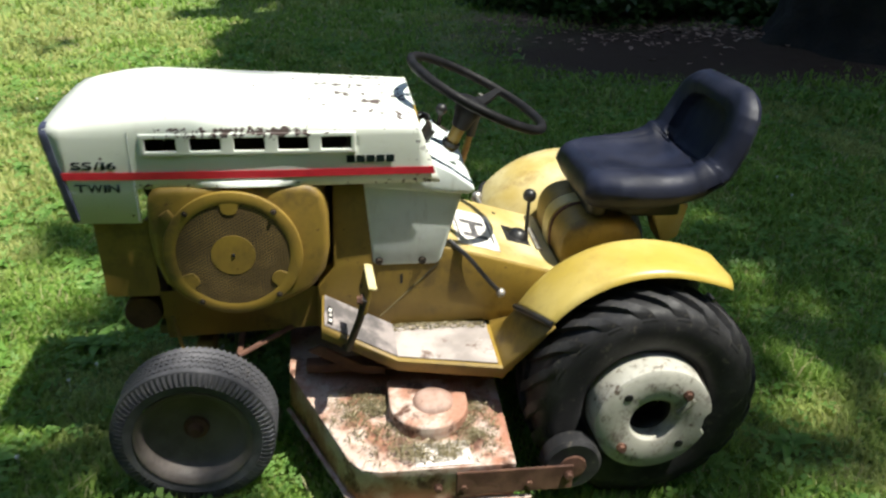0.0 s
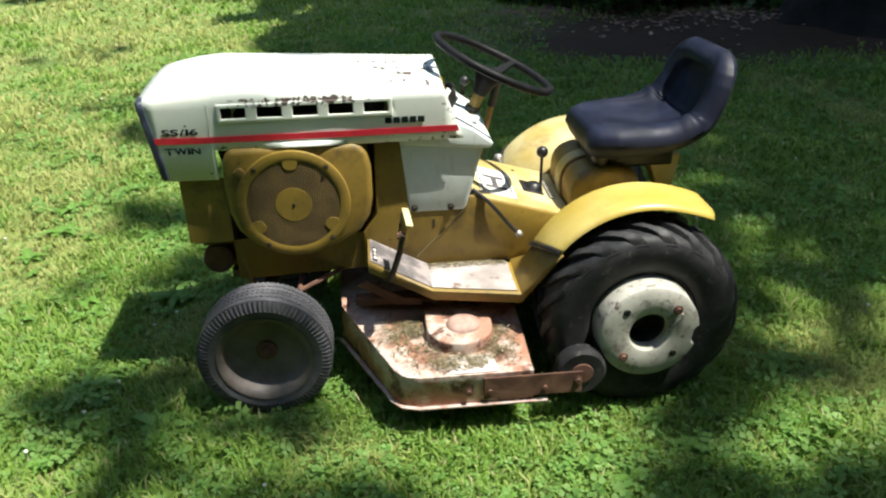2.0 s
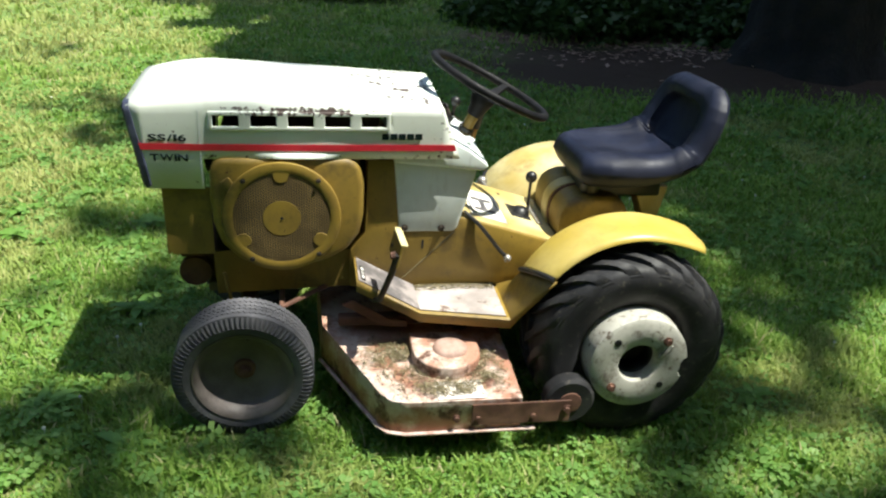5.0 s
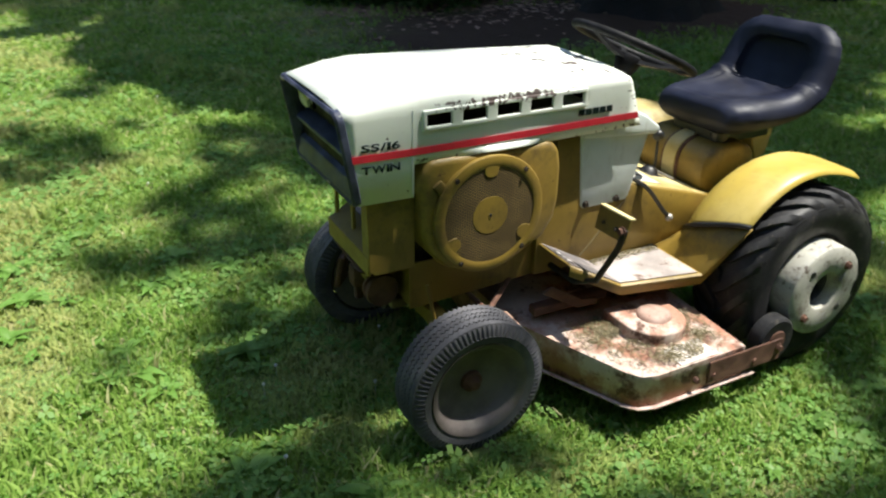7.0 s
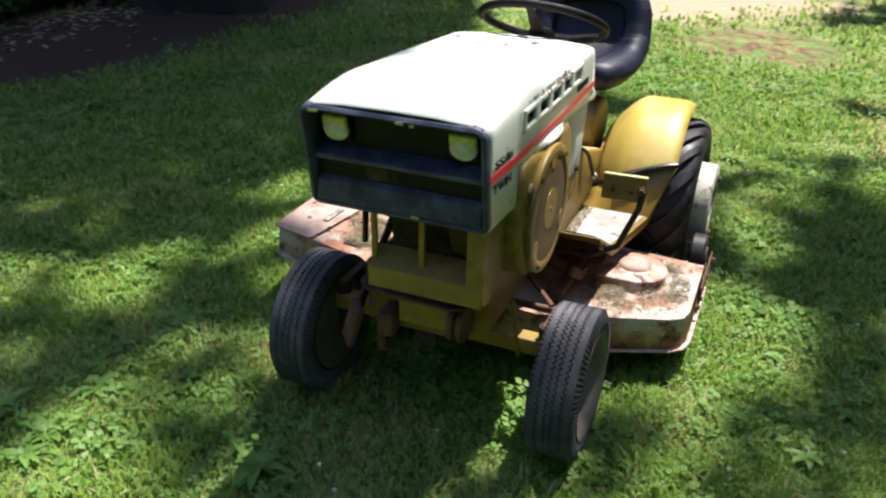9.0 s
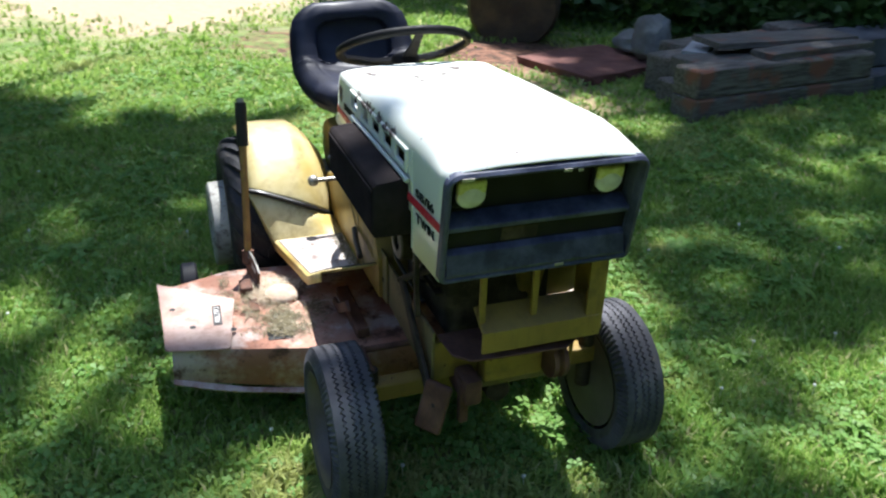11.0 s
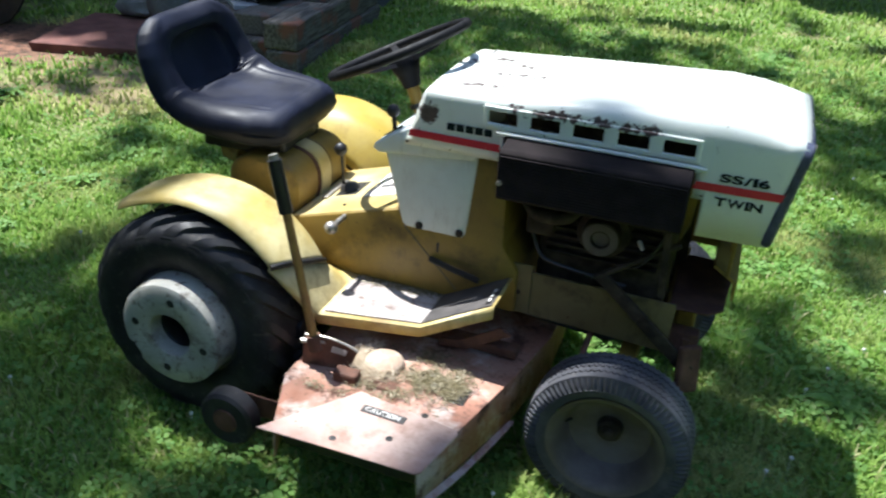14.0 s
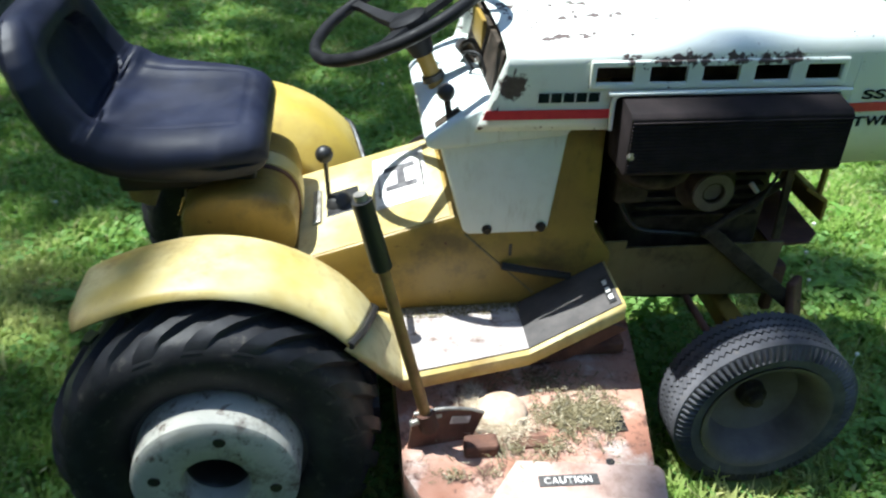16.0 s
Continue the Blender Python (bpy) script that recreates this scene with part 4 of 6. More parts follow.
def bucket(name, w0, w1, label, parent):
    """A stretch of the one-piece padded bucket: w runs from the cushion's front (0) to the top of the back (1)."""
    line = curve_points([(x, 0, z) for x, z in ((.092, .744), (.03, .750), (-.06, .750), (-.15, .752), (-.228, .764), (-.288, .797), (-.322, .862), (-.345, .930), (-.360, .985), (-.369, 1.030))], 8)
    lens = [0.0]
    for a, b in zip(line, line[1:]):
        lens.append(lens[-1] + (b - a).length)

    def at(w):
        t = w * lens[-1]
        k = min(max(i for i in range(len(lens)) if lens[i] <= t + 1e-9), len(line) - 2)
        f = (t - lens[k]) / (lens[k + 1] - lens[k])
        k0, k1 = max(k - 1, 0), min(k + 2, len(line) - 1)
        return line[k].lerp(line[k + 1], f), (line[k1] - line[k0]).normalized()

    def step(a, b, x):
        t = max(0.0, min(1.0, (x - a) / (b - a)))
        return t * t * (3 - 2 * t)

    def half_width(w):
        base = float(np.interp(w, [0, .05, .14, .30, .50, .62, .76, .84, .90, .94, .97, 1.0], [.165, .194, .222, .240, .252, .252, .247, .240, .226, .206, .180, .138]))
        return base

    def front_face(u, w):
        """Height of the padding over the shell."""
        au = abs(u)
        rim = step(.42, .92, au) * float(np.interp(w, [0, .15, .40, .55, .70, .90, 1.0], [.0, .006, .026, .052, .040, .026, .010]))
        seat_hollow = .012 * max(0.0, 1 - (u / .62) ** 2) * max(0.0, math.sin(math.pi * min(1.0, w / .56)))
        arch = step(1.0, .80, (abs(u) / .60) ** 4 + (max(w - .74, 0) / .15) ** 4 + (max(.74 - w, 0) / .17) ** 4)
        rolls = sum(math.exp(-((w - c - .018 * (1 - (u / .62) ** 2)) / .0085) ** 2) for c in (.545, .577)) * step(.70, .56, au)
        seam = math.exp(-((au - .64) / .016) ** 2) * step(.07, .12, w) * step(.56, .48, w)
        nose = math.exp(-((w - .085) / .009) ** 2) * step(.66, .60, au)
        pucker = .0025 * math.sin(38 * w + 9 * u) * step(.42, .52, w) * step(.66, .56, w)
        top_roll = .010 * math.exp(-((w - .93) / .05) ** 2) * step(.75, .5, au)
        return rim - seat_hollow - .030 * arch - .006 * rolls - .0045 * seam - .003 * nose + pucker + top_roll

    ny, ns = 64, 56
    bm = bmesh.new()
    rings = []
    for i in range(ny + 1):
        u = -1 + 2 * i / ny
        u = math.copysign(abs(u) ** .8, u)
        edge = max(0.0, 1 - abs(u) ** 5) ** .5
        ring = []
        for side in (1, -1):
            steps = [w0 + (w1 - w0) * k / (ns - 1) for k in range(ns)]
            for w in (steps if side > 0 else steps[::-1]):
                p, d = at(w)
                nrm = Vector((d.z, 0, -d.x))
                ends = max(0.0, 1 - abs(2 * w - 1) ** 16) ** .5
                half = float(np.interp(w, [0, .2, .55, .75, 1.0], [.062, .062, .050, .042, .038]))
                k = half * (.12 + .88 * edge) * (.12 + .88 * ends) * (1.0 if side > 0 else -.95)
                q = p + nrm * k
                if side > 0:
                    q += nrm * front_face(u, w) * (.25 + .75 * edge)
                else:
                    q += nrm * step(.5, .9, abs(u)) * .7 * float(np.interp(w, [0, .15, .40, .55, .70, .90, 1.0], [.0, .006, .022, .045, .034, .022, .010]))
                ring.append(bm.verts.new((q.x, half_width(w) * u, q.z)))
        rings.append(ring)
    m = len(rings[0])
    for lo, hi in zip(rings, rings[1:]):
        for i in range(m):
            j = (i + 1) % m
            bm.faces.new((lo[i], lo[j], hi[j], hi[i]))
    bm.faces.new(rings[0]), bm.faces.new(rings[-1])
    return part(name, bm, vinyl, parent, label, 50)


def build_seat():
    seat = tagged(new("seat"))
    seat.parent = tractor
    seat["label"] = "dark blue-black vinyl bucket seat, shiny with wear"
    seat.matrix_basis = Matrix.Translation((-.006, .016, .746)) @ Matrix.Rotation(radians(2.2), 4, 'X') @ Matrix.Translation((0, 0, -.75))
    bucket("cushion", 0.0, .585, "wide cushion with stitched seams, running up into the back", seat)
    bucket("backrest", .585, 1.0, "curved backrest with a sunken panel", seat)
    return seat


build_seat()


def build_boards():
    for s in (1, -1):
        zc = .307 if s > 0 else .288

        def rim_drop(u):
            """How far the fender falls away at its outer roll and its inner flare."""
            return .018 * max(0, (u - .82) / .18) ** 2 + .11 * max(0, (.40 - u) / .40) ** 1.6

        def front_edge(u, lift=0.0):
            th, r = radians(20 + 19 * u), .365 - rim_drop(u) + lift
            return (-.03 + r * math.cos(th), s * (.205 + .293 * u), zc + r * math.sin(th))

        prof = [(.828, .470, .37), (.626, .357, .374), (.345, .357, .432)]
        bm = bmesh.new()
        us = [0, .14, .28, .42, .56, .70, .84, 1.0]
        cols = []
        for x, z, w in prof:
            cols.append([bm.verts.new((x, s * (.20 + (w - .006 - .20) * u), z)) for u in us] + [bm.verts.new((x, s * w, z - .004)), bm.verts.new((x, s * w, z - .034))])
        # the riser runs up into the front edge of the fender
        for k in (.5, 1.0):
            low = [(.345, s * (.20 + (.426 - .20) * u), .357) for u in us]
            up = [front_edge(u, -.006) for u in us]
            row = [Vector(a).lerp(Vector(b), k) for a, b in zip(low, up)]
            row += [row[-1] + Vector((-.002, s * .004 * (1 - k), -.004 * (1 - k))), row[-1] + Vector((-.004, s * .004 * (1 - k), -.004 - .03 * (1 - k)))]
            cols.append([bm.verts.new(p) for p in row])
        for a, b in zip(cols, cols[1:]):
            for i in range(len(a) - 1):
                bm.faces.new((a[i], b[i], b[i + 1], a[i + 1]))
        board = part("running_board", bm, mustard if s > 0 else fender_yellow, tractor, "bent yellow running board with a worn grey pad", 25)
        sol = board.modifiers.new("sheet", 'SOLIDIFY')
        sol.thickness, sol.offset = .005, 0
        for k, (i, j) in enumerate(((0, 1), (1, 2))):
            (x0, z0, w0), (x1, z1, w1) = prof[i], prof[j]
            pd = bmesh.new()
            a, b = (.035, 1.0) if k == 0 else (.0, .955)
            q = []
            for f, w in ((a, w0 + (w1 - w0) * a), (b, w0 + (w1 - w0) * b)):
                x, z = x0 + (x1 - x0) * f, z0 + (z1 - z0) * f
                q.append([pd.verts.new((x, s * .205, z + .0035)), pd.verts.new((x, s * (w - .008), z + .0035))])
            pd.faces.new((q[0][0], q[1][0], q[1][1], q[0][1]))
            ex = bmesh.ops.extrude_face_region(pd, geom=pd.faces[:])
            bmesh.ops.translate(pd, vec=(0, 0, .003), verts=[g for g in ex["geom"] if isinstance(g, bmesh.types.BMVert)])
            # right front pad: worn rubber, darkened for the shade of hood and dash
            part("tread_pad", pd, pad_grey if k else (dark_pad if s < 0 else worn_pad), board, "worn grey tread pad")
        part("board_badge", turned(box(-.008, .008, -.045, .045, 0, .0012), pose(.806, s * .305, .4655, 0, -29, 0)), black_steel, board, "small black and white plate")
        for k in (-.026, 0, .026):
            part("badge_mark", turned(box(-.005, .005, k - .008, k + .008, .0012, .0020), pose(.806, s * .305, .4655, 0, -29, 0)), decal_white, board)
        # fender
        bm = bmesh.new()
        ny, na = 14, 34
        rows = []
        for i in range(ny + 1):
            u = i / ny
            y = .205 + (.498 - .205) * u
            th0, th1 = 20 + 19 * u, (124 if s > 0 else 128)
            line = []
            for k in range(na + 1):
                th = radians(th0 + (th1 - th0) * k / na)
                r = .365 - rim_drop(u) + .016 * max(0, (k / na - .72) / .28) ** 2
                line.append(bm.verts.new((-.03 + r * math.cos(th), s * y, zc + r * math.sin(th))))
            rows.append(line)
        for a, b in zip(rows, rows[1:]):
            for k in range(na):
                bm.faces.new((a[k], a[k + 1], b[k + 1], b[k]))
        fender = part("fender", bm, left_fender_yellow if s > 0 else fender_yellow, tractor, "faded yellow rear fender", 40)
        sol = fender.modifiers.new("sheet", 'SOLIDIFY')
        sol.thickness, sol.offset = .004, -1
        part("fender_trim", tube([front_edge(k / 10, .002) for k in range(11)], .0085, 8), black_steel, fender, "black rubber edge strip", 40)
        wall = prism([(-.03 + .245 * math.cos(radians(a)), zc + .245 * math.sin(radians(a))) for a in range(22, 130, 12)] + [(-.2, .40), (.18, .36)], s * .196, s * .204, "y", .001)
        part("fender_wall", wall, mustard, fender)
    pedal = part("clutch_pedal", tube([(.716, .462, .605), (.728, .455, .545), (.760, .41, .425), (.775, .33, .385), (.78, .19, .385)], .010, 10), rusty_black, tractor, "black pedal arm with yellow plate", 40)
    pl = box(-.005, .005, -.066, .066, -.038, .038, .004)
    part("pedal_plate", turned(pl, pose(.712, .402, .598, 0, -12, 3)), mustard, pedal, "flat yellow pedal plate")
    # pale lip: the sunlit top edge is put into its colour
    part("pedal_lip", turned(box(-.016, .006, -.066, .066, .035, .041, .002), pose(.712, .402, .598, 0, -12, 3)), fender_yellow, pedal, "pale pedal edge with its light in the colour")
    for y in (.37, .425):
        part("pedal_bolt", bolt((.717, y, .592), .006, .006, "x", 1), grimy, pedal)
    part("pedal_bolt", bolt((.722, .458, .60), .011, .010, "x", 1), rusty, pedal)


build_boards()


def lug(angle, sweep, side, r, width, wide):
    """One bent tread bar from the middle of the tyre over its shoulder."""
    b = bmesh.new()
    secs = []
    for f, low, top in ((-.06, .026, .003), (.35, .027, .002), (.66, .030, .004), (.82, .034, .011), (.93, .041, .025), (1.01, .054, .045)):
        a = angle + sweep * f ** 1.25 if f > 0 else angle + sweep * f * .4
        y = side * width * min(f, 1.06)
        hw = wide * (.85 + .3 * max(f, 0)) / r / 2
        secs.append([b.verts.new(((r - q) * math.cos(a + d), y, (r - q) * math.sin(a + d))) for q, d in ((low, -hw * 1.25), (top, -hw), (top, hw), (low, hw * 1.25))])
    for lo, hi in zip(secs, secs[1:]):
        for i in range(4):
            b.faces.new((lo[i], lo[(i + 1) % 4], hi[(i + 1) % 4], hi[i]))
    b.faces.new(secs[0]), b.faces.new(secs[-1])
    bmesh.ops.recalc_face_normals(b, faces=b.faces)
    return b


def build_rear_wheel(s):
    """Hub on the axle at y = s * .445; y outward is s."""
    hub = tagged(new("rear_wheel"))
    hub.parent = tractor
    hub["label"] = "lugged black rear wheel with a chipped white wheel weight"
    hub.location = (-.022, s * .445, .294 if s > 0 else .287)
    r, w = .321, .118
    prof = [(-w * .80, .17), (-w * .98, .20), (-w * 1.04, .245), (-w * 1.0, .280), (-w * .86, .296), (-w * .5, .302), (0, .304), (w * .5, .302), (w * .86, .296),
            (w * 1.0, .280), (w * 1.04, .245), (w * .98, .20), (w * .90, .178), (w * .80, .17)]
    bm = lathe([(s * a, b) for a, b in prof], 72, close=False)
    part("tyre", bm, rear_rubber, hub, "worn black lug tyre", 40)
    first = {}
    for k in range(19):
        for q in (1, -1):
            if q not in first:
                first[q] = bar = part("tread_bar", lug(0, .46, q, r, w, .037), rear_rubber, hub, smooth=40)
            else:
                bar = first[q].copy()
                scene.collection.objects.link(bar)
            bar.rotation_euler = (0, -2 * math.pi * k / 19 - (0 if q > 0 else math.pi / 19), 0)
    rim = lathe([(s * a, b) for a, b in ((-.09, .168), (.085, .168), (.098, .180), (.104, .182), (.098, .176), (.085, .160), (.03, .150), (.02, .02))], 56, close=False)
    part("rim", rim, rim_grey, hub, "dark dirty rear rim", 40)
    # wheel weight with centre hole and a notch in its rim
    q = bmesh.new()
    n = 72
    prof = [(.060, .062), (.158, .062), (.170, .066), (.173, .071), (.174, .146), (.168, .156), (.075, .161), (.060, .146)]
    rings = []
    for t, rad in prof:
        ring = []
        for i in range(n):
            a = 2 * math.pi * i / n
            rr = rad
            gap = abs((a - radians(186 if s > 0 else 214) + math.pi) % (2 * math.pi) - math.pi)
            if rad > .12 and gap < .16:
                rr = min(rad, .136)
            ring.append(q.verts.new((rr * math.cos(a), s * t, rr * math.sin(a))))
        rings.append(ring)
    for lo, hi in zip(rings, rings[1:] + rings[:1]):
        for i in range(n):
            j = (i + 1) % n
            q.faces.new((lo[i], lo[j], hi[j], hi[i]))
    wgt = part("wheel_weight", q, weight_iron, hub, "round white-painted iron wheel weight, chipped and grey", 35)
    part("hub_bore", lathe([(s * .128, .0612), (s * .122, .0560), (s * .06, .0550), (s * .058, .01)], 32, close=False), black_steel, hub, "dark hub bore", 40)
    for k in range(4):
        a = radians((135 if s > 0 else 80) + 90 * k)
        p = (.112 * math.cos(a), s * .174, .112 * math.sin(a))
        if k % 2 == 0 and s > 0:
            part("weight_bolt", bolt(p, .011, .010, "y", s), rusty, wgt)
        else:
            part("bolt_hole", lathe([(0, .012), (s * .0012, .011)], 14, p), black_steel, wgt)
    if s > 0:
        part("cast_mark", turned(box(-.03, .03, -.002, .002, -.008, .008, .002), pose(-.078, s * .174, .040, 0, 50, 0)), weight_iron, wgt)
    return hub


def build_front_wheel(s):
    hub = tagged(new("front_wheel"))
    hub.parent = tractor
    hub["label"] = "grey ribbed front wheel with a deep dished rim"
    hub.location = (1.174, s * .394, .191)
    hub.rotation_euler = (0, radians(37 * s), 0)
    r, w = .212, .062
    rib = [(-1.0, .150), (-1.08, .166), (-1.10, .174), (-1.10, .180), (-1.06, .194), (-.92, .204)]
    for a, b in ((-.90, -.56), (-.48, -.18), (-.10, .10), (.18, .48), (.56, .90)):
        rib += [(a, .2085), (b, .2085), (b + .015, .197), (b + .065, .197)]
    rib = rib[:-2] + [(.92, .204), (1.06, .194), (1.10, .180), (1.10, .174), (1.08, .166), (1.0, .150)]
    n = 336

    def zig(i, j):
        return (-.0048, 0, .0048, 0)[i % 4] if 5 < j < len(rib) - 7 else 0

    bm = lathe([(s * w * a, b) for a, b in rib], n, close=False, wobble=zig)
    # small shoulder blocks
    for v in bm.verts:
        rad = math.hypot(v.co.x, v.co.z)
        if abs(v.co.y) > w * .98 and rad > .177:
            k = round(math.atan2(v.co.z, v.co.x) / (2 * math.pi) * n)
            if k % 4 in (1, 2):
                v.co.x, v.co.y, v.co.z = v.co.x * .965, v.co.y * .925, v.co.z * .965
    for v in bm.verts:
        v.co.x, v.co.z = v.co.x * 1.03, v.co.z * 1.03
    part("tyre", bm, front_rubber, hub, "grey dusty ribbed tyre with zigzag tread", 40)
    prof = [(-.06, .146), (-.055, .14), (.050, .140), (.060, .150), (.066, .154), (.064, .146), (.050, .132), (.026, .122), (.016, .112), (.008, .060), (.004, .040), (.004, .01)]
    if s < 0:
        prof[7:] = [(.012, .118), (-.012, .108), (-.022, .075), (-.03, .05), (-.03, .01)]
    part("rim", lathe([(s * a, b) for a, b in prof], 56), rim_grey, hub, "dusty brown-grey dished rim", 40)
    part("hub_cap", lathe([(s * t + (.024 if s > 0 else 0), r) for t, r in ((-.035, .036), (-.008, .032), (-.004, .022), (.014, .014), (.016, .004))], 24), grimy if s < 0 else rusty, hub, smooth=40)
    part("valve", tube([(-.07, s * .0, .072), (-.078, s * .018, .08)], .004, 8), black_steel, hub)
    return hub


for s in (1, -1):
    build_rear_wheel(s)
    build_front_wheel(s)

# ---- the mower deck slung under the tractor ----
deck = thing("mower_deck", "rusty orange mower deck littered with dry grass clippings", "mower deck")


def deck_top(x, y):
    return .238 - .040 * y + .0 * x


def build_deck():
    out = [(.345, .650), (.690, .650), (.738, .637), (.768, .600), (.930, .225), (.940, -.10), (.895, -.36), (.800, -.80), (.42, -.80), (.335, -.60), (.335, 0.0)]
    bm = bmesh.new()
    top = [bm.verts.new((x, y, deck_top(x, y))) for x, y in out]
    face = bm.faces.new(top)
    low = [bm.verts.new((x + (.006 if x > .6 else 0), y * 1.008, float(np.interp(y, [-.80, -.60, -.36], [.172, .130, .112])))) for x, y in out]
    n = len(out)
    for i in range(n):
        j = (i + 1) % n
        if i == 7:      # the open discharge side
            continue
        bm.faces.new((top[i], low[i], low[j], top[j]))
    bmesh.ops.bevel(bm, geom=[e for e in bm.edges if e.calc_face_angle(0) > radians(40) and all(v in top or True for v in e.verts)], offset=.022, segments=3, affect='EDGES', clamp_overlap=True)
    shell = part("deck_shell", bm, deck_paint, deck, "", 40)
    sol = shell.modifiers.new("sheet", 'SOLIDIFY')
    sol.thickness, sol.offset = .005, -1
    # pale turned-out lip along the left and front skirts
    lip = prism([(.30, .652), (.695, .652), (.742, .640), (.772, .604), (.936, .236), (.947, .240), (.797, .582), (.784, .614), (.752, .652), (.700, .668), (.30, .668)], .104, .110, "z", .002)
    part("skirt_lip", lip, make_plain("pale_worn_lip", (0.50, 0.40, 0.36), (0.30, 0.16, 0.12), 0.8, 0, 18), deck, "pale worn skirt lip")
    lip = bmesh.new()
    edge = []
    for k in range(15):
        f = k / 14
        y = -.806 + .446 * f
        x, z = .808 + .095 * f, float(np.interp(y, [-.80, -.60, -.36], [.172, .130, .112]))
        jag = .004 * math.sin(9.1 * k) * math.sin(3.7 * k)
        edge.append([lip.verts.new((x - .002, y, z + .004)), lip.verts.new((x + .014, y - .002, z - .003 + jag)), lip.verts.new((x + .012, y - .002, z - .008 + jag)), lip.verts.new((x - .004, y, z - .002))])
    for lo, hi in zip(edge, edge[1:]):
        for i in range(4):
            lip.faces.new((lo[i], lo[(i + 1) % 4], hi[(i + 1) % 4], hi[i]))
    lip.faces.new(edge[0]), lip.faces.new(edge[-1])
    part("skirt_lip", lip, bpy.data.materials["pale_worn_lip"], deck, "ragged pale skirt edge")
    for x in (.545, .48, .31):
        part("skirt_bolt", bolt((x, .657, .155), .009, .010, "y", 1), rusty, deck)
    # dark plates trailing to the gauge wheels
    part("rear_plate", box(.195, .50, .658, .664, .128, .205, .003), rusty, deck, "rust-brown trailing plate")
    part("plate_bolt", bolt((.208, .664, .175), .010, .010, "y", 1), rusty, deck)
    part("rear_plate", box(.205, .44, -.650, -.644, .130, .200, .003), rusty, deck, "rust-brown trailing plate")
    for gx, y, gz in ((.190, .612, .178), (.240, -.722, .180)):
        gw = part("gauge_wheel", lathe([(-.026, .03), (-.028, .070), (-.020, .079), (.020, .079), (.028, .070), (.026, .03)], 32, (gx, y, gz)), rear_rubber, deck, "small black gauge wheel", 40)
        out_y = y + math.copysign(.03, y)
        part("wheel_hub", lathe([(0, .036), (math.copysign(.004, y), .034), (math.copysign(.006, y), .012)], 20, (gx, out_y - math.copysign(.003, y), gz)), rusty, gw, smooth=40)
    # left spindle cover: a block with a rounded outer end and a dome
    z0 = deck_top(0, .44)
    pts = [(.655, .335)] + [(.548 + .107 * math.cos(radians(a)), .445 + .105 * math.sin(radians(a))) for a in range(0, 181, 15)] + [(.441, .335)]
    blk = part("spindle_cover", prism(pts, z0 - .012, z0 + .040, "z", .007, 3), deck_paint, deck, "bleached orange spindle cover", 40)
    part("cover_cap", lathe([(z0 + .034, .057), (z0 + .047, .054), (z0 + .054, .042), (z0 + .057, .01)], 28, (.535, .440, 0), "z"), chute_paint, blk, "pale domed cap", 50)
    part("label_patch", box(.455, .60, .555, .645, deck_top(0, .60) + .0015, deck_top(0, .60) + .003), make_plain("bleached_patch", (0.78, 0.72, 0.68), (0.52, 0.38, 0.31), 0.8, 0, 22, fade=(0.5, 0.7)), deck, "bleached pale label patch")
    # right spindle dome and its bracket
    z1 = deck_top(0, -.45)
    part("spindle_dome", lathe([(z1, .057), (z1 + .012, .056), (z1 + .022, .048), (z1 + .029, .031), (z1 + .032, .008)], 32, (.556, -.452, 0), "z"), cream, deck, "cream domed spindle cover", 50)
    part("dome_bracket", box(.46, .53, -.575, -.535, z1 - .002, z1 + .035, .008), rusty, deck)
    part("dome_bracket", box(.55, .64, -.56, -.53, z1, z1 + .012, .004), rusty, deck)
    # discharge chute plate with its warning label
    zc = deck_top(0, -.72)
    ch = prism([(.390, -.828), (.585, -.822), (.800, -.818), (.812, -.808), (.846, -.655), (.838, -.640), (.56, -.600)], zc + .004, zc + .009, "z", .002)
    chute = part("chute_plate", ch, chute_paint, deck, "bleached discharge chute plate")
    # black plate stands in for the shade inside the open discharge
    part("chute_shade_plate", box(.40, .785, -.730, -.724, .150, zc - .006, .001), black_steel, chute, "black plate in place of the shaded discharge opening")
    m = Matrix.Translation((.592, -.668, zc + .010)) @ Matrix.Rotation(radians(-2), 4, 'Z')
    lab = part("warning_label", turned(box(0, .118, -.004, .022, 0, .0012), m), dark_pad, chute, "black warning label")
    lettering("CAUTION", lab, m @ Matrix.Translation((.010, .0005, .0015)), 0, .016, .096, decal_white, "white block letters")
    for x, y in ((.746, -.622), (.576, -.788), (.70, -.735)):
        part("chute_hole", lathe([(zc + .0085, .009), (zc + .0098, .009)], 12, (x, y, 0), "z"), black_steel, chute)
    part("data_plate", box(.765, .815, -.53, -.46, deck_top(0, -.5) + .002, deck_top(0, -.5) + .004, .001), black_steel, deck)
    # hangers between deck and tractor
    for s in (1, -1):
        h = prism([(.835, .368), (.872, .352), (.735, .268), (.655, .262), (.66, .286), (.72, .296)], s * .30 - .006, s * .30 + .006, "y", .003)
        part("hanger", h, rusty, deck, "red-brown deck hanger")
        part("hanger_bar", box(.60, .88, s * .262 - .02, s * .262 + .02, .258, .29, .006), rusty, deck)
    # hand lever on the right side
    lever = part("hand_lever", tube([(.388, -.530, .325), (.302, -.506, .70)], .012, 14), wood_rod, deck, "upright hand lever with brass-coloured shaft", 40)
    part("grip", tube([(.304, -.5065, .690), (.272, -.4995, .825)], .0185, 16), black_steel, lever, "black rubber grip", 40)
    part("grip_end", tube([(.273, -.500, .823), (.269, -.499, .838)], .012, 12), bare, lever, smooth=40)
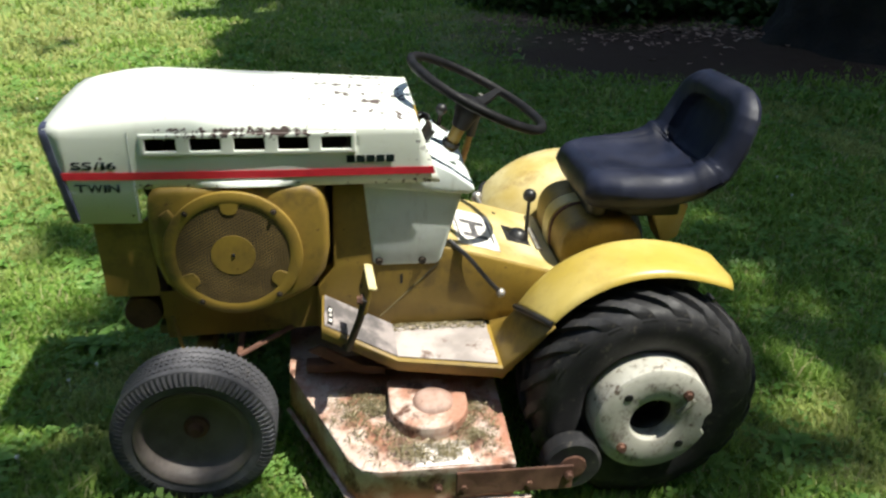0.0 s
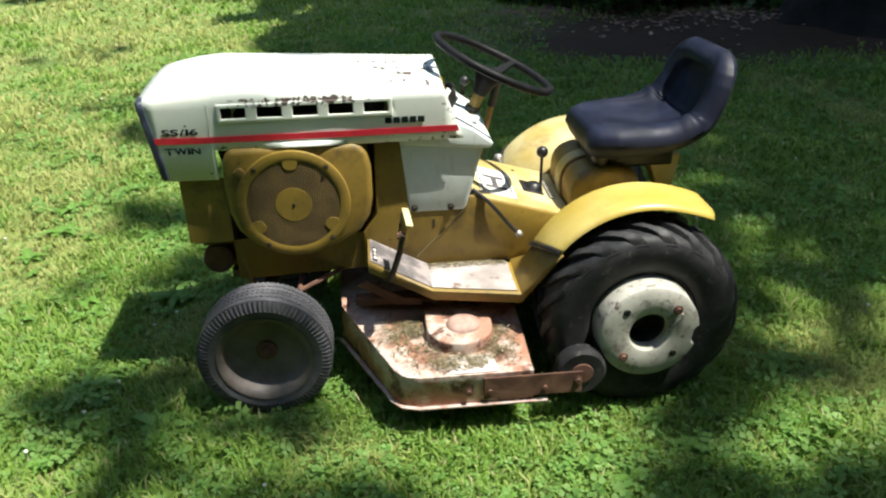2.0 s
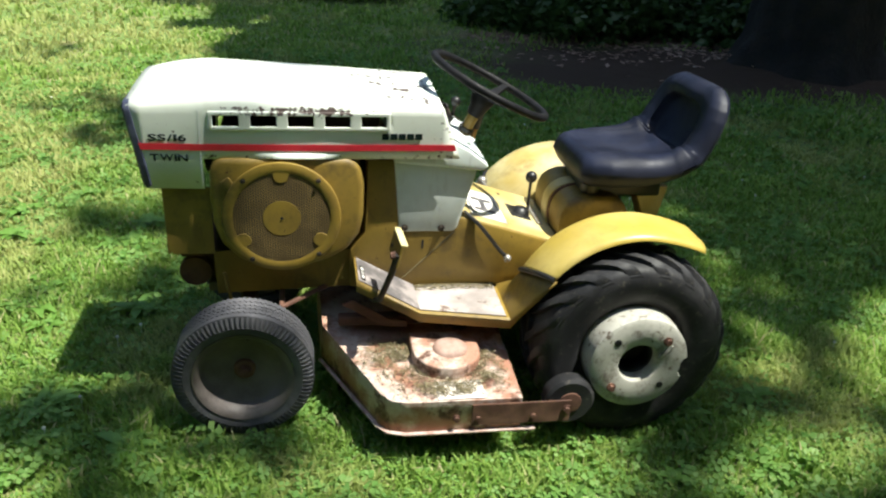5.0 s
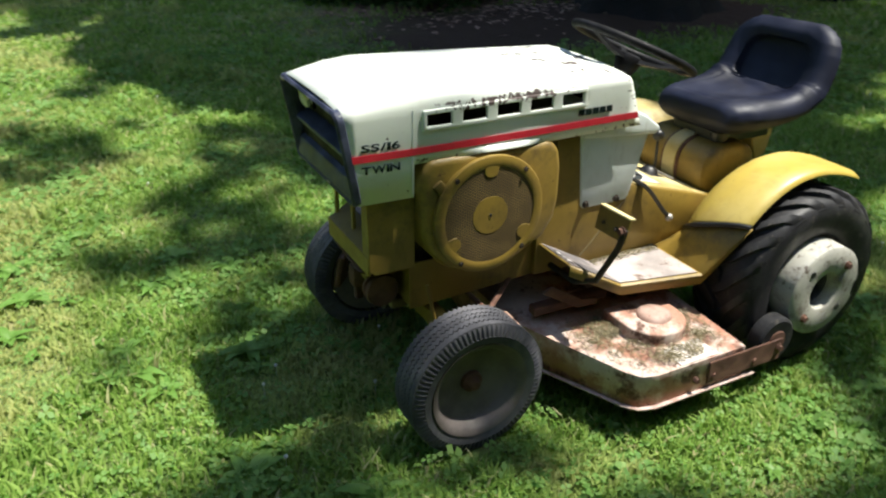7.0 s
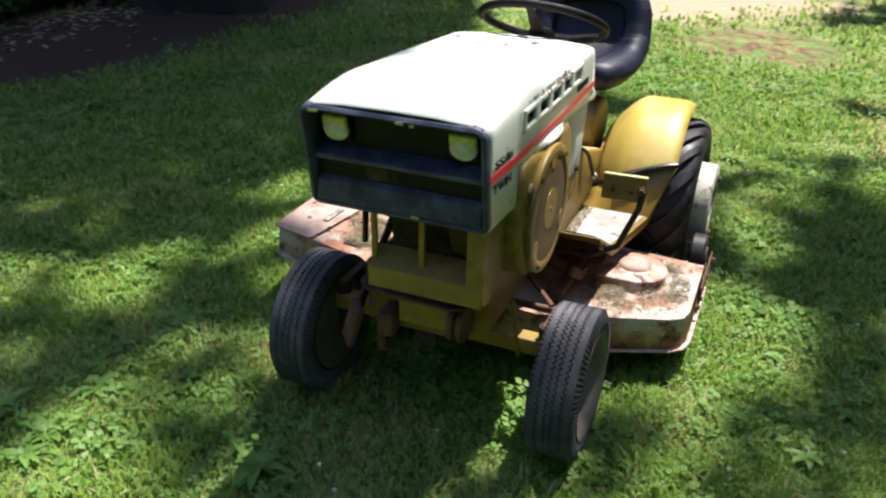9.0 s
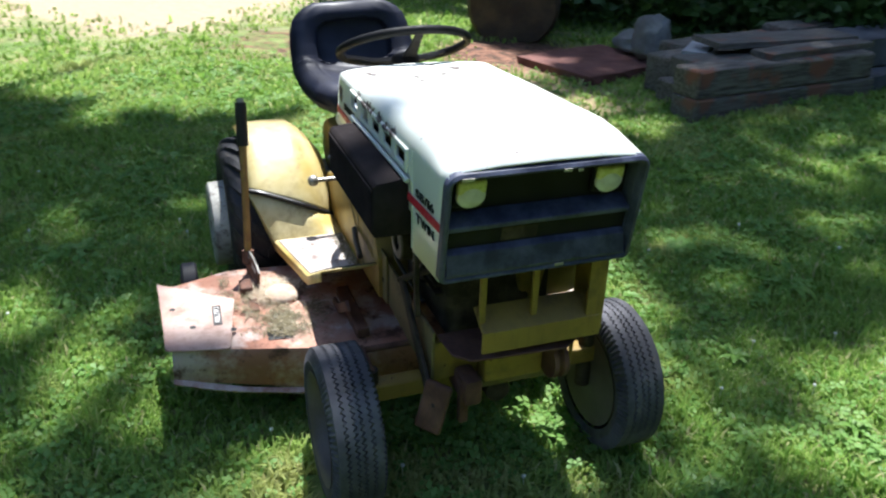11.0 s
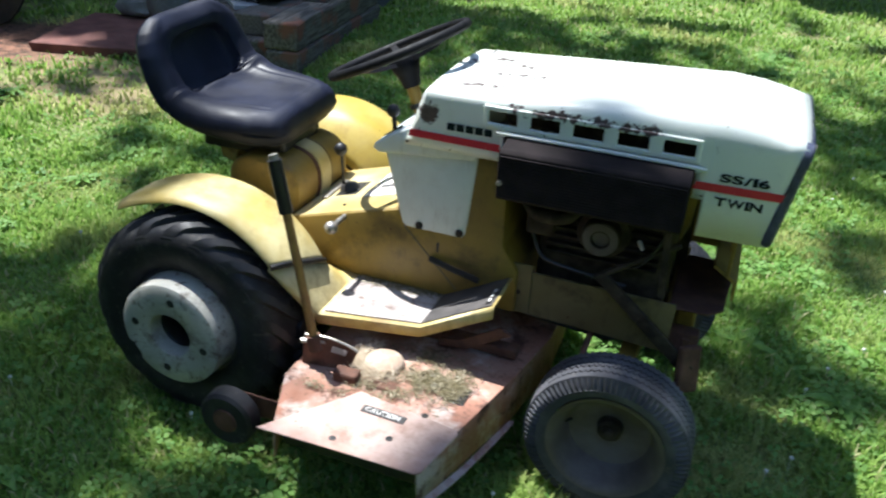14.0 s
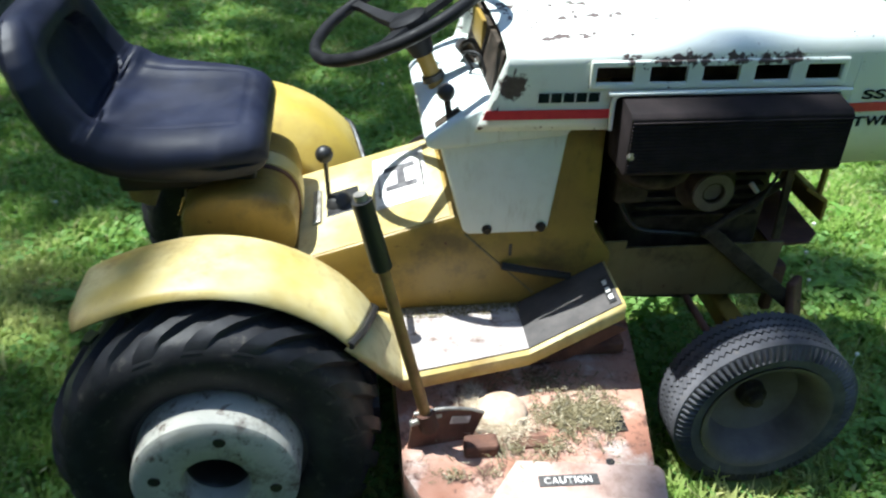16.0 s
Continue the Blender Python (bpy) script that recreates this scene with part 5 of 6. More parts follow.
    part("socket", tube([(.392, -.531, .310), (.382, -.528, .352)], .020, 14), rusty, lever, smooth=40)
    part("cross_pin", tube([(.352, -.54, .335), (.415, -.522, .338)], .007, 8), bare, lever)
    pl = prism([(-.045, -.085), (.085, -.085), (.118, .005), (.085, .022), (.045, .032), (-.03, .03)], -.004, .004, "y", .002)
    part("lever_plate", turned(pl, pose(.388, -.527, .318, 0, 0, 8)), rusty, lever, "rusty perforated lever plate")
    part("plate_rim", tube(curve_points([(.36, -.53, .350), (.42, -.522, .352), (.475, -.514, .338), (.505, -.51, .322)], 5), .004, 8), bare, lever, smooth=40)
    part("plate_hole", turned(prism([(.045, -.005), (.085, -.012), (.09, .006), (.05, .014)], -.0052, .0052, "y"), pose(.388, -.527, .318, 0, 0, 8)), decal_white, lever)


build_deck()


def build_clippings():
    """Dry grass lying on the deck, mostly round the spindle covers."""
    rng = np.random.default_rng(5)
    spots = [(.70, .42, .11, .10, 3200), (.56, .595, .13, .05, 1900), (.42, .50, .06, .09, 1400), (.55, .44, .06, .06, 500), (.72, -.475, .085, .075, 4600), (.585, -.575, .08, .035, 900), (.46, -.62, .07, .04, 500), (.66, -.36, .10, .04, 500), (.60, -.48, .22, .16, 700), (.60, .46, .2, .16, 1200)]
    vs, fs = [], []
    k = 0
    for cx, cy, rx, ry, n in spots:
        x = cx + rx * rng.normal(0, .55, n)
        y = cy + ry * rng.normal(0, .55, n)
        lump = np.array([noise.noise(Vector((a * 16, b * 16, 2))) + .6 * noise.noise(Vector((a * 45, b * 45, 5))) for a, b in zip(x, y)])
        ok = (lump > -.12 + .25 * rng.normal(size=n)) & (x > .36) & (x < .90 - .35 * np.maximum(0, np.abs(y) - .25)) & (np.abs(y) < .635)
        x, y = x[ok], y[ok]
        n = len(x)
        a = rng.uniform(0, 2 * np.pi, n)
        ln = rng.uniform(.002, .013, n)
        w = rng.uniform(.0005, .0017, n)
        z = deck_top(x, y) + rng.uniform(.003, .016, n)
        d = np.stack([np.cos(a), np.sin(a), rng.normal(0, .25, n)], 1) * ln[:, None]
        side = np.stack([-np.sin(a), np.cos(a), rng.normal(0, .3, n)], 1) * w[:, None]
        p = np.stack([x, y, z], 1)
        v = np.stack([p - d - side, p - d + side, p + d], 1)
        vs.append(v.reshape(-1, 3))
        fs.append(np.arange(3 * n).reshape(-1, 3) + k)
        k += 3 * n
    # crumbs of dirt along the inner edge of the running boards
    for q in (1, -1):
        n = 900
        x = rng.uniform(.36, .63, n)
        y = q * (.207 + .035 * rng.uniform(0, 1, n) ** 2.2)
        a, ln = rng.uniform(0, 2 * np.pi, n), rng.uniform(.0015, .006, n)
        d = np.stack([np.cos(a), np.sin(a), 0 * a], 1) * ln[:, None]
        side = np.stack([-np.sin(a), np.cos(a), rng.normal(0, .4, n)], 1) * (ln * .4)[:, None]
        p = np.stack([x, y, .3645 + rng.uniform(0, .003, n)], 1)
        v = np.stack([p - d - side, p - d + side, p + d], 1)
        vs.append(v.reshape(-1, 3))
        fs.append(np.arange(3 * n).reshape(-1, 3) + k)
        k += 3 * n
    ob = tri_mesh("grass_clippings", np.concatenate(vs), np.concatenate(fs), clip_mat)
    return tagged(ob, "dry straw-coloured grass clippings lying on the mower deck", "clippings", kind="stuff")




def build_straw():
    """Bleached straw matted round the right spindle cover, standing up in tufts."""
    rng = np.random.default_rng(9)
    n = 1500
    a = rng.uniform(2.0, 5.6, n)
    d = .048 + .05 * rng.uniform(0, 1, n) ** 1.6
    x, y = .552 + d * np.cos(a), -.452 + d * np.sin(a)
    z = deck_top(x, y) + rng.uniform(.001, .020, n)
    h = a + rng.normal(0, .9, n)
    ln = rng.uniform(.006, .030, n)
    w = rng.uniform(.0004, .0012, n)
    out = np.stack([np.cos(h), np.sin(h), rng.uniform(-.1, .9, n)], 1) * ln[:, None]
    side = np.stack([-np.sin(h), np.cos(h), rng.normal(0, .3, n)], 1) * w[:, None]
    p = np.stack([x, y, z], 1)
    v = np.stack([p - side, p + side, p + out], 1).reshape(-1, 3)
    ob = tri_mesh("dry_straw", v, np.arange(3 * n).reshape(-1, 3), make_leaf("bleached_straw", (0.30, 0.23, 0.14), (0.62, 0.52, 0.38), (0.78, 0.70, 0.56), through=.15))
    return tagged(ob, "bleached dry straw matted round the spindle cover", "straw", kind="stuff")


build_straw()
clip_mat = make_leaf("dry_clippings", (0.024, 0.026, 0.010), (0.20, 0.165, 0.085), (0.66, 0.57, 0.42), through=.1)
build_clippings()

# ---- things lying round the lawn ----


def plank(name, x, y, z, lx, ly, lz, turn, material, label, category, group="", bend=0.0, tilt=0.0):
    """A weathered board or beam with worn, uneven edges, resting at z."""
    rng = random.Random(int(1000 * (x + 7 * y + 3 * z + lx)))
    b = bmesh.new()
    bmesh.ops.create_cube(b, size=1)
    for v in b.verts:
        v.co = (v.co.x * lx, v.co.y * ly, (v.co.z + .5) * lz)
    bmesh.ops.subdivide_edges(b, edges=[e for e in b.edges if abs(e.verts[0].co.y - e.verts[1].co.y) > ly * .5], cuts=7, use_grid_fill=True)
    bevelled(b, min(lz, lx) * .10, 2, 60)
    for v in b.verts:
        v.co.z += bend * (v.co.y / ly) ** 2 + (rng.uniform(-.5, .5) * .02 * lz if v.co.z > lz * .3 else 0)
        v.co.x += rng.uniform(-.5, .5) * .03 * lx
    ob = part(name, b, material)
    ob.matrix_world = pose(x, y, z, 0, tilt, turn)
    return tagged(ob, label, category, group)


def rock(name, x, y, r, squash, material, label, category, seed, z=-.03):
    b = bmesh.new()
    bmesh.ops.create_icosphere(b, subdivisions=3, radius=r)
    for v in b.verts:
        k = 1 + .28 * noise.noise(v.co * (1.6 / r) + Vector((seed, 0, 0))) + .08 * noise.noise(v.co * (5 / r) + Vector((0, seed, 0)))
        v.co = Vector((v.co.x * squash[0], v.co.y * squash[1], v.co.z * squash[2])) * k
    low = min(v.co.z for v in b.verts)
    for v in b.verts:
        v.co.z -= low + r * squash[2] * .12
    ob = part(name, b, material, smooth=35)
    ob.location = (x, y, z)
    return tagged(ob, label, category)


def build_pile():
    g = "old timbers in a heap"
    ox, oy = -.235, -.227
    # big sawn beams lying side by side, running away from the lawn
    t = 7
    plank("timber_beam", ox + -1.48, oy + 3.68, -.03, .24, 1.75, .16, t, timber, "dark grey weathered railway beam on the ground", "timber", g)
    plank("timber_beam", ox + -1.49, oy + 3.66, .131, .25, 1.70, .19, t, timber, "thick grey weathered beam with red stains", "timber", g)
    plank("timber_beam", ox + -1.80, oy + 3.70, -.03, .30, 1.55, .17, t, timber, "dark grey weathered railway beam on the ground", "timber", g)
    plank("timber_beam", ox + -1.81, oy + 3.78, .141, .28, 1.50, .15, t - 2, timber, "thick grey weathered beam with red stains", "timber", g)
    plank("timber_beam", ox + -2.18, oy + 3.62, -.03, .26, 1.2, .28, t + 6, timber, "short dark beam end under the boards", "timber", g)
    plank("board", ox + -1.90, oy + 3.95, .335, .34, 1.25, .045, t - 8, timber, "grey weathered board lying across the beams", "board", g, bend=.03)
    plank("board", ox + -1.60, oy + 4.05, .322, .20, 1.10, .045, t + 3, timber, "grey weathered board lying across the beams", "board", g)
    plank("board", ox + -2.12, oy + 3.45, .262, .18, .55, .03, t + 38, make_plain("pale_bleached_board", (0.34, 0.34, 0.35), (0.48, 0.48, 0.49), 0.9, 0, 8), "pale bleached board end", "board", g)
    plank("paving_slab", ox + -2.88, oy + 2.98, -.03, .85, .98, .075, 16, red_slab, "flat red-brown slab with a chipped edge", "slab")
    rock("stone", ox + -2.75, oy + 3.42, .19, (1, .8, 1.0), stone, "pale grey rounded stone on the slab", "stone", 3.0, .04)
    rock("stone", ox + -3.05, oy + 3.46, .17, (1.3, .9, .6), stone, "flat grey-brown stone on the slab", "stone", 9.0, .04)
    # bluish slate-grey blocks at the far end of the heap
    plank("timber_beam", ox - 2.02, oy + 5.28, -.03, .62, 1.55, .13, t + 2, slate, "slate-grey weathered plank on the ground", "timber", g)
    plank("timber_beam", ox - 2.08, oy + 5.22, .101, .46, 1.45, .24, t, slate, "thick slate-grey weathered beam", "timber", g)
    plank("timber_beam", ox - 2.62, oy + 5.10, -.03, .30, 1.3, .36, t + 4, timber, "dark weathered beam behind the blocks", "timber", g)
    plank("board", ox - 2.45, oy + 3.98, -.03, .30, 1.3, .30, t + 3, timber, "dark weathered beam behind the boards", "timber", g)
    b = lathe([(-.55, .30), (-.56, .40), (-.50, .44), (.50, .46), (.56, .41), (.55, .30)], 28, (0, 0, 0), "y")
    for v in b.verts:
        v.co += v.normal * .0
        v.co.x *= 1 + .06 * noise.noise(v.co * 3)
        v.co.z = max(v.co.z, -.34) * (1 + .05 * noise.noise(v.co * 4))
    ob = part("log", b, log_brown, smooth=40)
    ob.matrix_world = pose(-4.75, 2.75, .31, 0, 0, 62)
    tagged(ob, "thick brown log lying on the red earth", "log")
    b = tube([(0, 0, -.05), (.01, .02, .6), (.0, .05, 1.4), (.04, .05, 2.4)], .22, 16, taper=.18)
    for v in b.verts:
        v.co.x += .03 * noise.noise(v.co * 3)
    ob = part("tree_stump", b, log_brown, smooth=50)
    ob.location = (-5.15, 2.75, 0)
    tagged(ob, "tall broken brown tree stump behind the heap", "stump")
    # dark blue drums beyond the big trunk
    for x, y in ((-5.9, -5.2), (-6.55, -4.6)):
        b = lathe([(0, .27), (.02, .29), (.30, .29), (.32, .30), (.34, .29), (.62, .29), (.64, .30), (.66, .29), (.92, .29), (.95, .27)], 28, (x, y, -.03), "z")
        tagged(part("drum", b, blue_drum, smooth=40), "dark blue plastic drum in the shade", "drum", "drums by the tree")


build_pile()

# ---- leaves ----


def leaf_cloud(name, p, size, material, flat=0.5, seed=1, tip=1.5):
    """Kite-shaped leaves at the points p, turned at random; flat near 1 lays them level."""
    rng = np.random.default_rng(seed)
    n = len(p)
    a = rng.uniform(0, 2 * np.pi, n)
    up = rng.normal(0, 1, (n, 3)) * (1 - flat)
    up[:, 2] += flat * 1.6
    up /= np.linalg.norm(up, axis=1)[:, None]
    d = np.stack([np.cos(a), np.sin(a), rng.normal(0, .3, n)], 1)
    d -= up * (d * up).sum(1)[:, None]
    d /= np.linalg.norm(d, axis=1)[:, None]
    w = np.cross(up, d)
    s = (size * rng.uniform(.6, 1.35, n))[:, None]
    q = [p - d * s, p + w * s * .55 + up * s * .12, p + d * s * tip * .8, p - w * s * .55 + up * s * .12]
    v = np.stack(q, 1).reshape(-1, 3)
    i = np.arange(n)[:, None] * 4
    f = np.concatenate([i + [0, 1, 2], i + [0, 2, 3]], 1).reshape(-1, 3)
    return tri_mesh(name, v, f, material)


def build_tree():
    """The big old tree; its unseen crown shades the lawn, gaps placed for sun patches."""
    tree = thing("tree", "large dark-barked shade tree spreading over the lawn", "tree", at=(-4.05, -5.0, 0))
    tree.location = (0, 0, 0)
    base = Vector((-4.05, -5.0, -.1))
    b = bmesh.new()
    prof = [(0, .86), (.12, .74), (.35, .64), (.9, .58), (2.0, .54), (3.6, .50), (6.2, .44), (10.5, .32), (15.5, .14)]
    n = 40
    rings = []
    for h, r in prof:
        ring = []
        for i in range(n):
            a = 2 * math.pi * i / n
            k = r * (1 + .06 * math.sin(9 * a + h) + .05 * noise.noise(Vector((3 * math.cos(a), 3 * math.sin(a), h * 1.2))) + (.16 * max(0, math.cos(5 * a)) if h < .3 else 0))
            ring.append(b.verts.new(base + Vector((k * math.cos(a) + .05 * h, k * math.sin(a) + .05 * h, h))))
        rings.append(ring)
    for lo, hi in zip(rings, rings[1:]):
        for i in range(n):
            b.faces.new((lo[i], lo[(i + 1) % n], hi[(i + 1) % n], hi[i]))
    b.faces.new(rings[-1])
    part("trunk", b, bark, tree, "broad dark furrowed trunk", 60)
    rng = random.Random(11)
    ends = [(1.0, -4.2), (-.8, -2.6), (-4.6, -1.6), (-7.6, -3.5), (-6.5, -8), (0.5, -8.5), (-2.2, -9.0), (-3.4, .4)]
    for ex, ey in ends:
        ex, ey = ex - 6.8, ey + .9
        z = rng.uniform(14.5, 16.5)
        start = base + Vector((.35, .35, rng.uniform(7.0, 10.0)))
        end = Vector((ex, ey, z))
        mid = start.lerp(end, .5) + Vector((rng.uniform(-.5, .5), rng.uniform(-.5, .5), .9))
        part("limb", tube(curve_points([start, mid, end], 7), .19, 10, taper=.035), bark, tree, smooth=60)
    # the crown: clumps of leaves, thinned where sun patches are wanted
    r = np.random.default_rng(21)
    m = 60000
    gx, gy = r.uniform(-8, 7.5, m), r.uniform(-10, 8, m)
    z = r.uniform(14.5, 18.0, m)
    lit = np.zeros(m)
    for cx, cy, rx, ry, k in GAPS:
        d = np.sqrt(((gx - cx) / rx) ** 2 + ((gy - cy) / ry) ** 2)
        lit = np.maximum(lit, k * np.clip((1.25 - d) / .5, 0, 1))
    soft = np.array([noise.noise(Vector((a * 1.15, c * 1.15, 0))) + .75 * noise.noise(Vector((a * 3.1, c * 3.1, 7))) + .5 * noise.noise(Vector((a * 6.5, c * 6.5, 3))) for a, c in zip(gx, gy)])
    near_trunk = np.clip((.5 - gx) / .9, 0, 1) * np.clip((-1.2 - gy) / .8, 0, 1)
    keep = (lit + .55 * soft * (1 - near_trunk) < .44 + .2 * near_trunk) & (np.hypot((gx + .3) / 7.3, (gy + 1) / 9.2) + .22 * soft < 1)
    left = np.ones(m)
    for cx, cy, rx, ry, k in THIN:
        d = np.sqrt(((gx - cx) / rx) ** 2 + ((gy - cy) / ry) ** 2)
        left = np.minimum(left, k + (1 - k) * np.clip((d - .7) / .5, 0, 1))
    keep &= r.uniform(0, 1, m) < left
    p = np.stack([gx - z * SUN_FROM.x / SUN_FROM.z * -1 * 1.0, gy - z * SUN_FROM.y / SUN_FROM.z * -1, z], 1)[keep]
    # unseen low boughs, added round the trunk to keep the soil there dark
    q = r.normal(0, 1, (32000, 3))
    q *= (r.uniform(0, 1, 32000) ** .4 / np.linalg.norm(q, axis=1))[:, None]
    p = np.concatenate([p, np.array((-4.0, -4.2, 5.8)) + q * np.array((3.6, 3.0, 2.2))])
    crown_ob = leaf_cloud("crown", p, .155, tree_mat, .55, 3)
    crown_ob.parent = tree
    return tree


# gaps placed to put sun on the lawn: centre, half axes, openness
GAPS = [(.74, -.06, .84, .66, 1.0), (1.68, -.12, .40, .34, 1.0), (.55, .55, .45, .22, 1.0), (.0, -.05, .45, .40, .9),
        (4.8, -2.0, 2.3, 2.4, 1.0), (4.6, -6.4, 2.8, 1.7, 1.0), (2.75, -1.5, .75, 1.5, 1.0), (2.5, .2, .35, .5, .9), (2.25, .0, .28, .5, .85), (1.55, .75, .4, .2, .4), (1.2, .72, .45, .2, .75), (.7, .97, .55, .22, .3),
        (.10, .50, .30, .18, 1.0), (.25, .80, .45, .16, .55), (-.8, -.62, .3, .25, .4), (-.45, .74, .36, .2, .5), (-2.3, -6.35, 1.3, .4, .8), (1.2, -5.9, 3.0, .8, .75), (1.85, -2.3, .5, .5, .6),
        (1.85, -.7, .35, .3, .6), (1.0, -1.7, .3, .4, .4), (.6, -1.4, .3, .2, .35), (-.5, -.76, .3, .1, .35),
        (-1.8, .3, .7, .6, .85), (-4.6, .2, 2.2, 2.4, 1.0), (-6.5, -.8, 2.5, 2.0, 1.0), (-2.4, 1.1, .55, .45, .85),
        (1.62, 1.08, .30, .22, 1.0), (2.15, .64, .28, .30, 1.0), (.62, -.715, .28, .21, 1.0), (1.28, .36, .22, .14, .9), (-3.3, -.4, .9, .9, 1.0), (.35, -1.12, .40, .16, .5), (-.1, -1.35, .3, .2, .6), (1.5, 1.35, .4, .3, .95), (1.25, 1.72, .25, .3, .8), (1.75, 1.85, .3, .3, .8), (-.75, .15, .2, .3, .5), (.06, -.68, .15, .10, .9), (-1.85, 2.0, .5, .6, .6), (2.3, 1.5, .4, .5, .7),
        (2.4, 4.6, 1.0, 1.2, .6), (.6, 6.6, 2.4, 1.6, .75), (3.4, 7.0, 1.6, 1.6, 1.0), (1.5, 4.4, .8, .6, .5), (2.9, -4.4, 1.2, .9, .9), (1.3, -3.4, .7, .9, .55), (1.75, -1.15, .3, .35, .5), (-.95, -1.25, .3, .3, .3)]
# leaves taken out to brighten the lawn evenly: centre, half axes, share left
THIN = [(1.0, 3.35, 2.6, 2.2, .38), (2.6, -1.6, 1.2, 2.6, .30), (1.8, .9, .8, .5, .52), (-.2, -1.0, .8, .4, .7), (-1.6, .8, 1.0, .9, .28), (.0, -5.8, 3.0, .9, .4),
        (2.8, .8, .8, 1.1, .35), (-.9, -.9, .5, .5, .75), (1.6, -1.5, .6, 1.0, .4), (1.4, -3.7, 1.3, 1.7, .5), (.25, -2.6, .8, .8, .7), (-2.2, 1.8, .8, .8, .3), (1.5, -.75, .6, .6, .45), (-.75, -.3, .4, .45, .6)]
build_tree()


def build_bushes():
    """The tangle of low plants behind the bare soil, and the dark shrubs behind the heap."""
    r = np.random.default_rng(8)

    def clump(name, spots, n, size, label, category, seed, mat=bush_mat, flat=.35):
        pts = []
        for cx, cy, rx, ry, h in spots:
            k = n // len(spots)
            a, d = r.uniform(0, 2 * np.pi, k), np.sqrt(r.uniform(0, 1, k))
            z = h * r.uniform(0, 1, k) ** .7 * np.sqrt(np.clip(1.05 - d ** 2, 0, 1))
            pts.append(np.stack([cx + rx * d * np.cos(a) + .08 * r.normal(size=k), cy + ry * d * np.sin(a) + .08 * r.normal(size=k), z - .02], 1))
        ob = leaf_cloud(name, np.concatenate(pts), size, mat, flat, seed)
        return tagged(ob, label, category, kind="stuff")

    clump("undergrowth", [(-1.4 - .62 * i, -7.0 + .42 * math.sin(1.7 * i) + .18 * i, .7, .75, .62 + .2 * (i % 3)) for i in range(6)], 16000, .055, "tangled leafy undergrowth with pale sunlit leaves behind bare soil", "undergrowth", 31)
    clump("undergrowth", [(.2 + .9 * i, -8.9 - .2 * i, .9, .8, .8) for i in range(5)], 9000, .06, "dark leafy undergrowth at the edge of the lawn", "undergrowth", 33)
    clump("shrub", [(-4.2, 4.7, .9, .7, 1.3), (-3.2, 5.3, .9, .8, 1.2), (-5.6, 3.7, .8, .8, 1.4)], 14000, .06, "dark green shrub in deep shade behind the timber heap", "shrub", 35)
    clump("shrub", [(-3.0, 7.6, 1.6, 1.0, 1.5), (-5.4, -6.4, 1.3, 1.1, 1.3), (-7.2, -6.4, 1.2, 1.2, 1.4)], 14000, .07, "dark green shrub at the edge of the garden", "shrub", 37)
    # dead leaves and pale twigs on the bare soil
    k = 500
    x, y = r.normal(-2.7, .9, k), r.normal(-5.5, .35, k)
    ob = leaf_cloud("leaf_litter", np.stack([x, y, ground_height(x, y) + .012], 1), .035, make_leaf("dead_leaves", (.22, .12, .08), (.42, .26, .19), (.55, .45, .36), through=.05), .85, 41)
    tagged(ob, "fallen brown leaves on bare soil", "leaf litter", kind="stuff")


build_bushes()


def build_sky_block():
    """An unseen ring of leaves, added to close the garden and block low sky light."""
    r = np.random.default_rng(77)
    n = 80000
    a = r.uniform(0, 2 * np.pi, n)
    lobes = 1 + .10 * np.sin(7 * a) + .06 * np.sin(17 * a + 1)
    # nearer and taller on the tractor's left, to darken that flank
    near = np.maximum(0, np.sin(a))
    d = (13.5 + 3.0 * r.uniform(0, 1, n)) * lobes * (1 - .26 * near)
    h = (10.0 + 6.0 * near) * (.75 + .25 * np.sin(11 * a + 2)) * r.uniform(0, 1, n) ** .8
    p = np.stack([d * np.cos(a) - .5, d * np.sin(a), h], 1)
    tagged(leaf_cloud("sky_block_leaves", p, .30, tree_mat, .3, 5), "unseen ring of leaves added to block low sky light", "woods", kind="stuff")


build_sky_block()


def build_weed(seed, size, n):
    """A rosette of broad, arched leaves."""
    rng = random.Random(seed)
    weed = thing("broadleaf_weed", "broad-leaved green weed growing flat in the lawn", "weed", "weeds in the lawn")
    for k in range(n):
        a = 2 * math.pi * k / n + rng.uniform(-.3, .3)
        ln, w = size * rng.uniform(.6, 1.2), size * rng.uniform(.12, .22)
        lift = rng.uniform(.25, .6)
        b = bmesh.new()
        rows = []
        for i in range(6):
            f = i / 5
            wd = w * math.sin(math.pi * min(.98, .08 + .92 * f ** .8)) + .002
            z = .01 + lift * ln * (f - .75 * f * f)
            x = ln * f
            rows.append([b.verts.new((x, -wd, z + wd * .35)), b.verts.new((x, 0, z)), b.verts.new((x, wd, z + wd * .35))])
        for lo, hi in zip(rows, rows[1:]):
            for j in range(2):
                b.faces.new((lo[j], hi[j], hi[j + 1], lo[j + 1]))
        turned(b, Matrix.Rotation(a, 4, 'Z'))
        part("leaf", b, weed_mat, weed, smooth=60)
    return weed


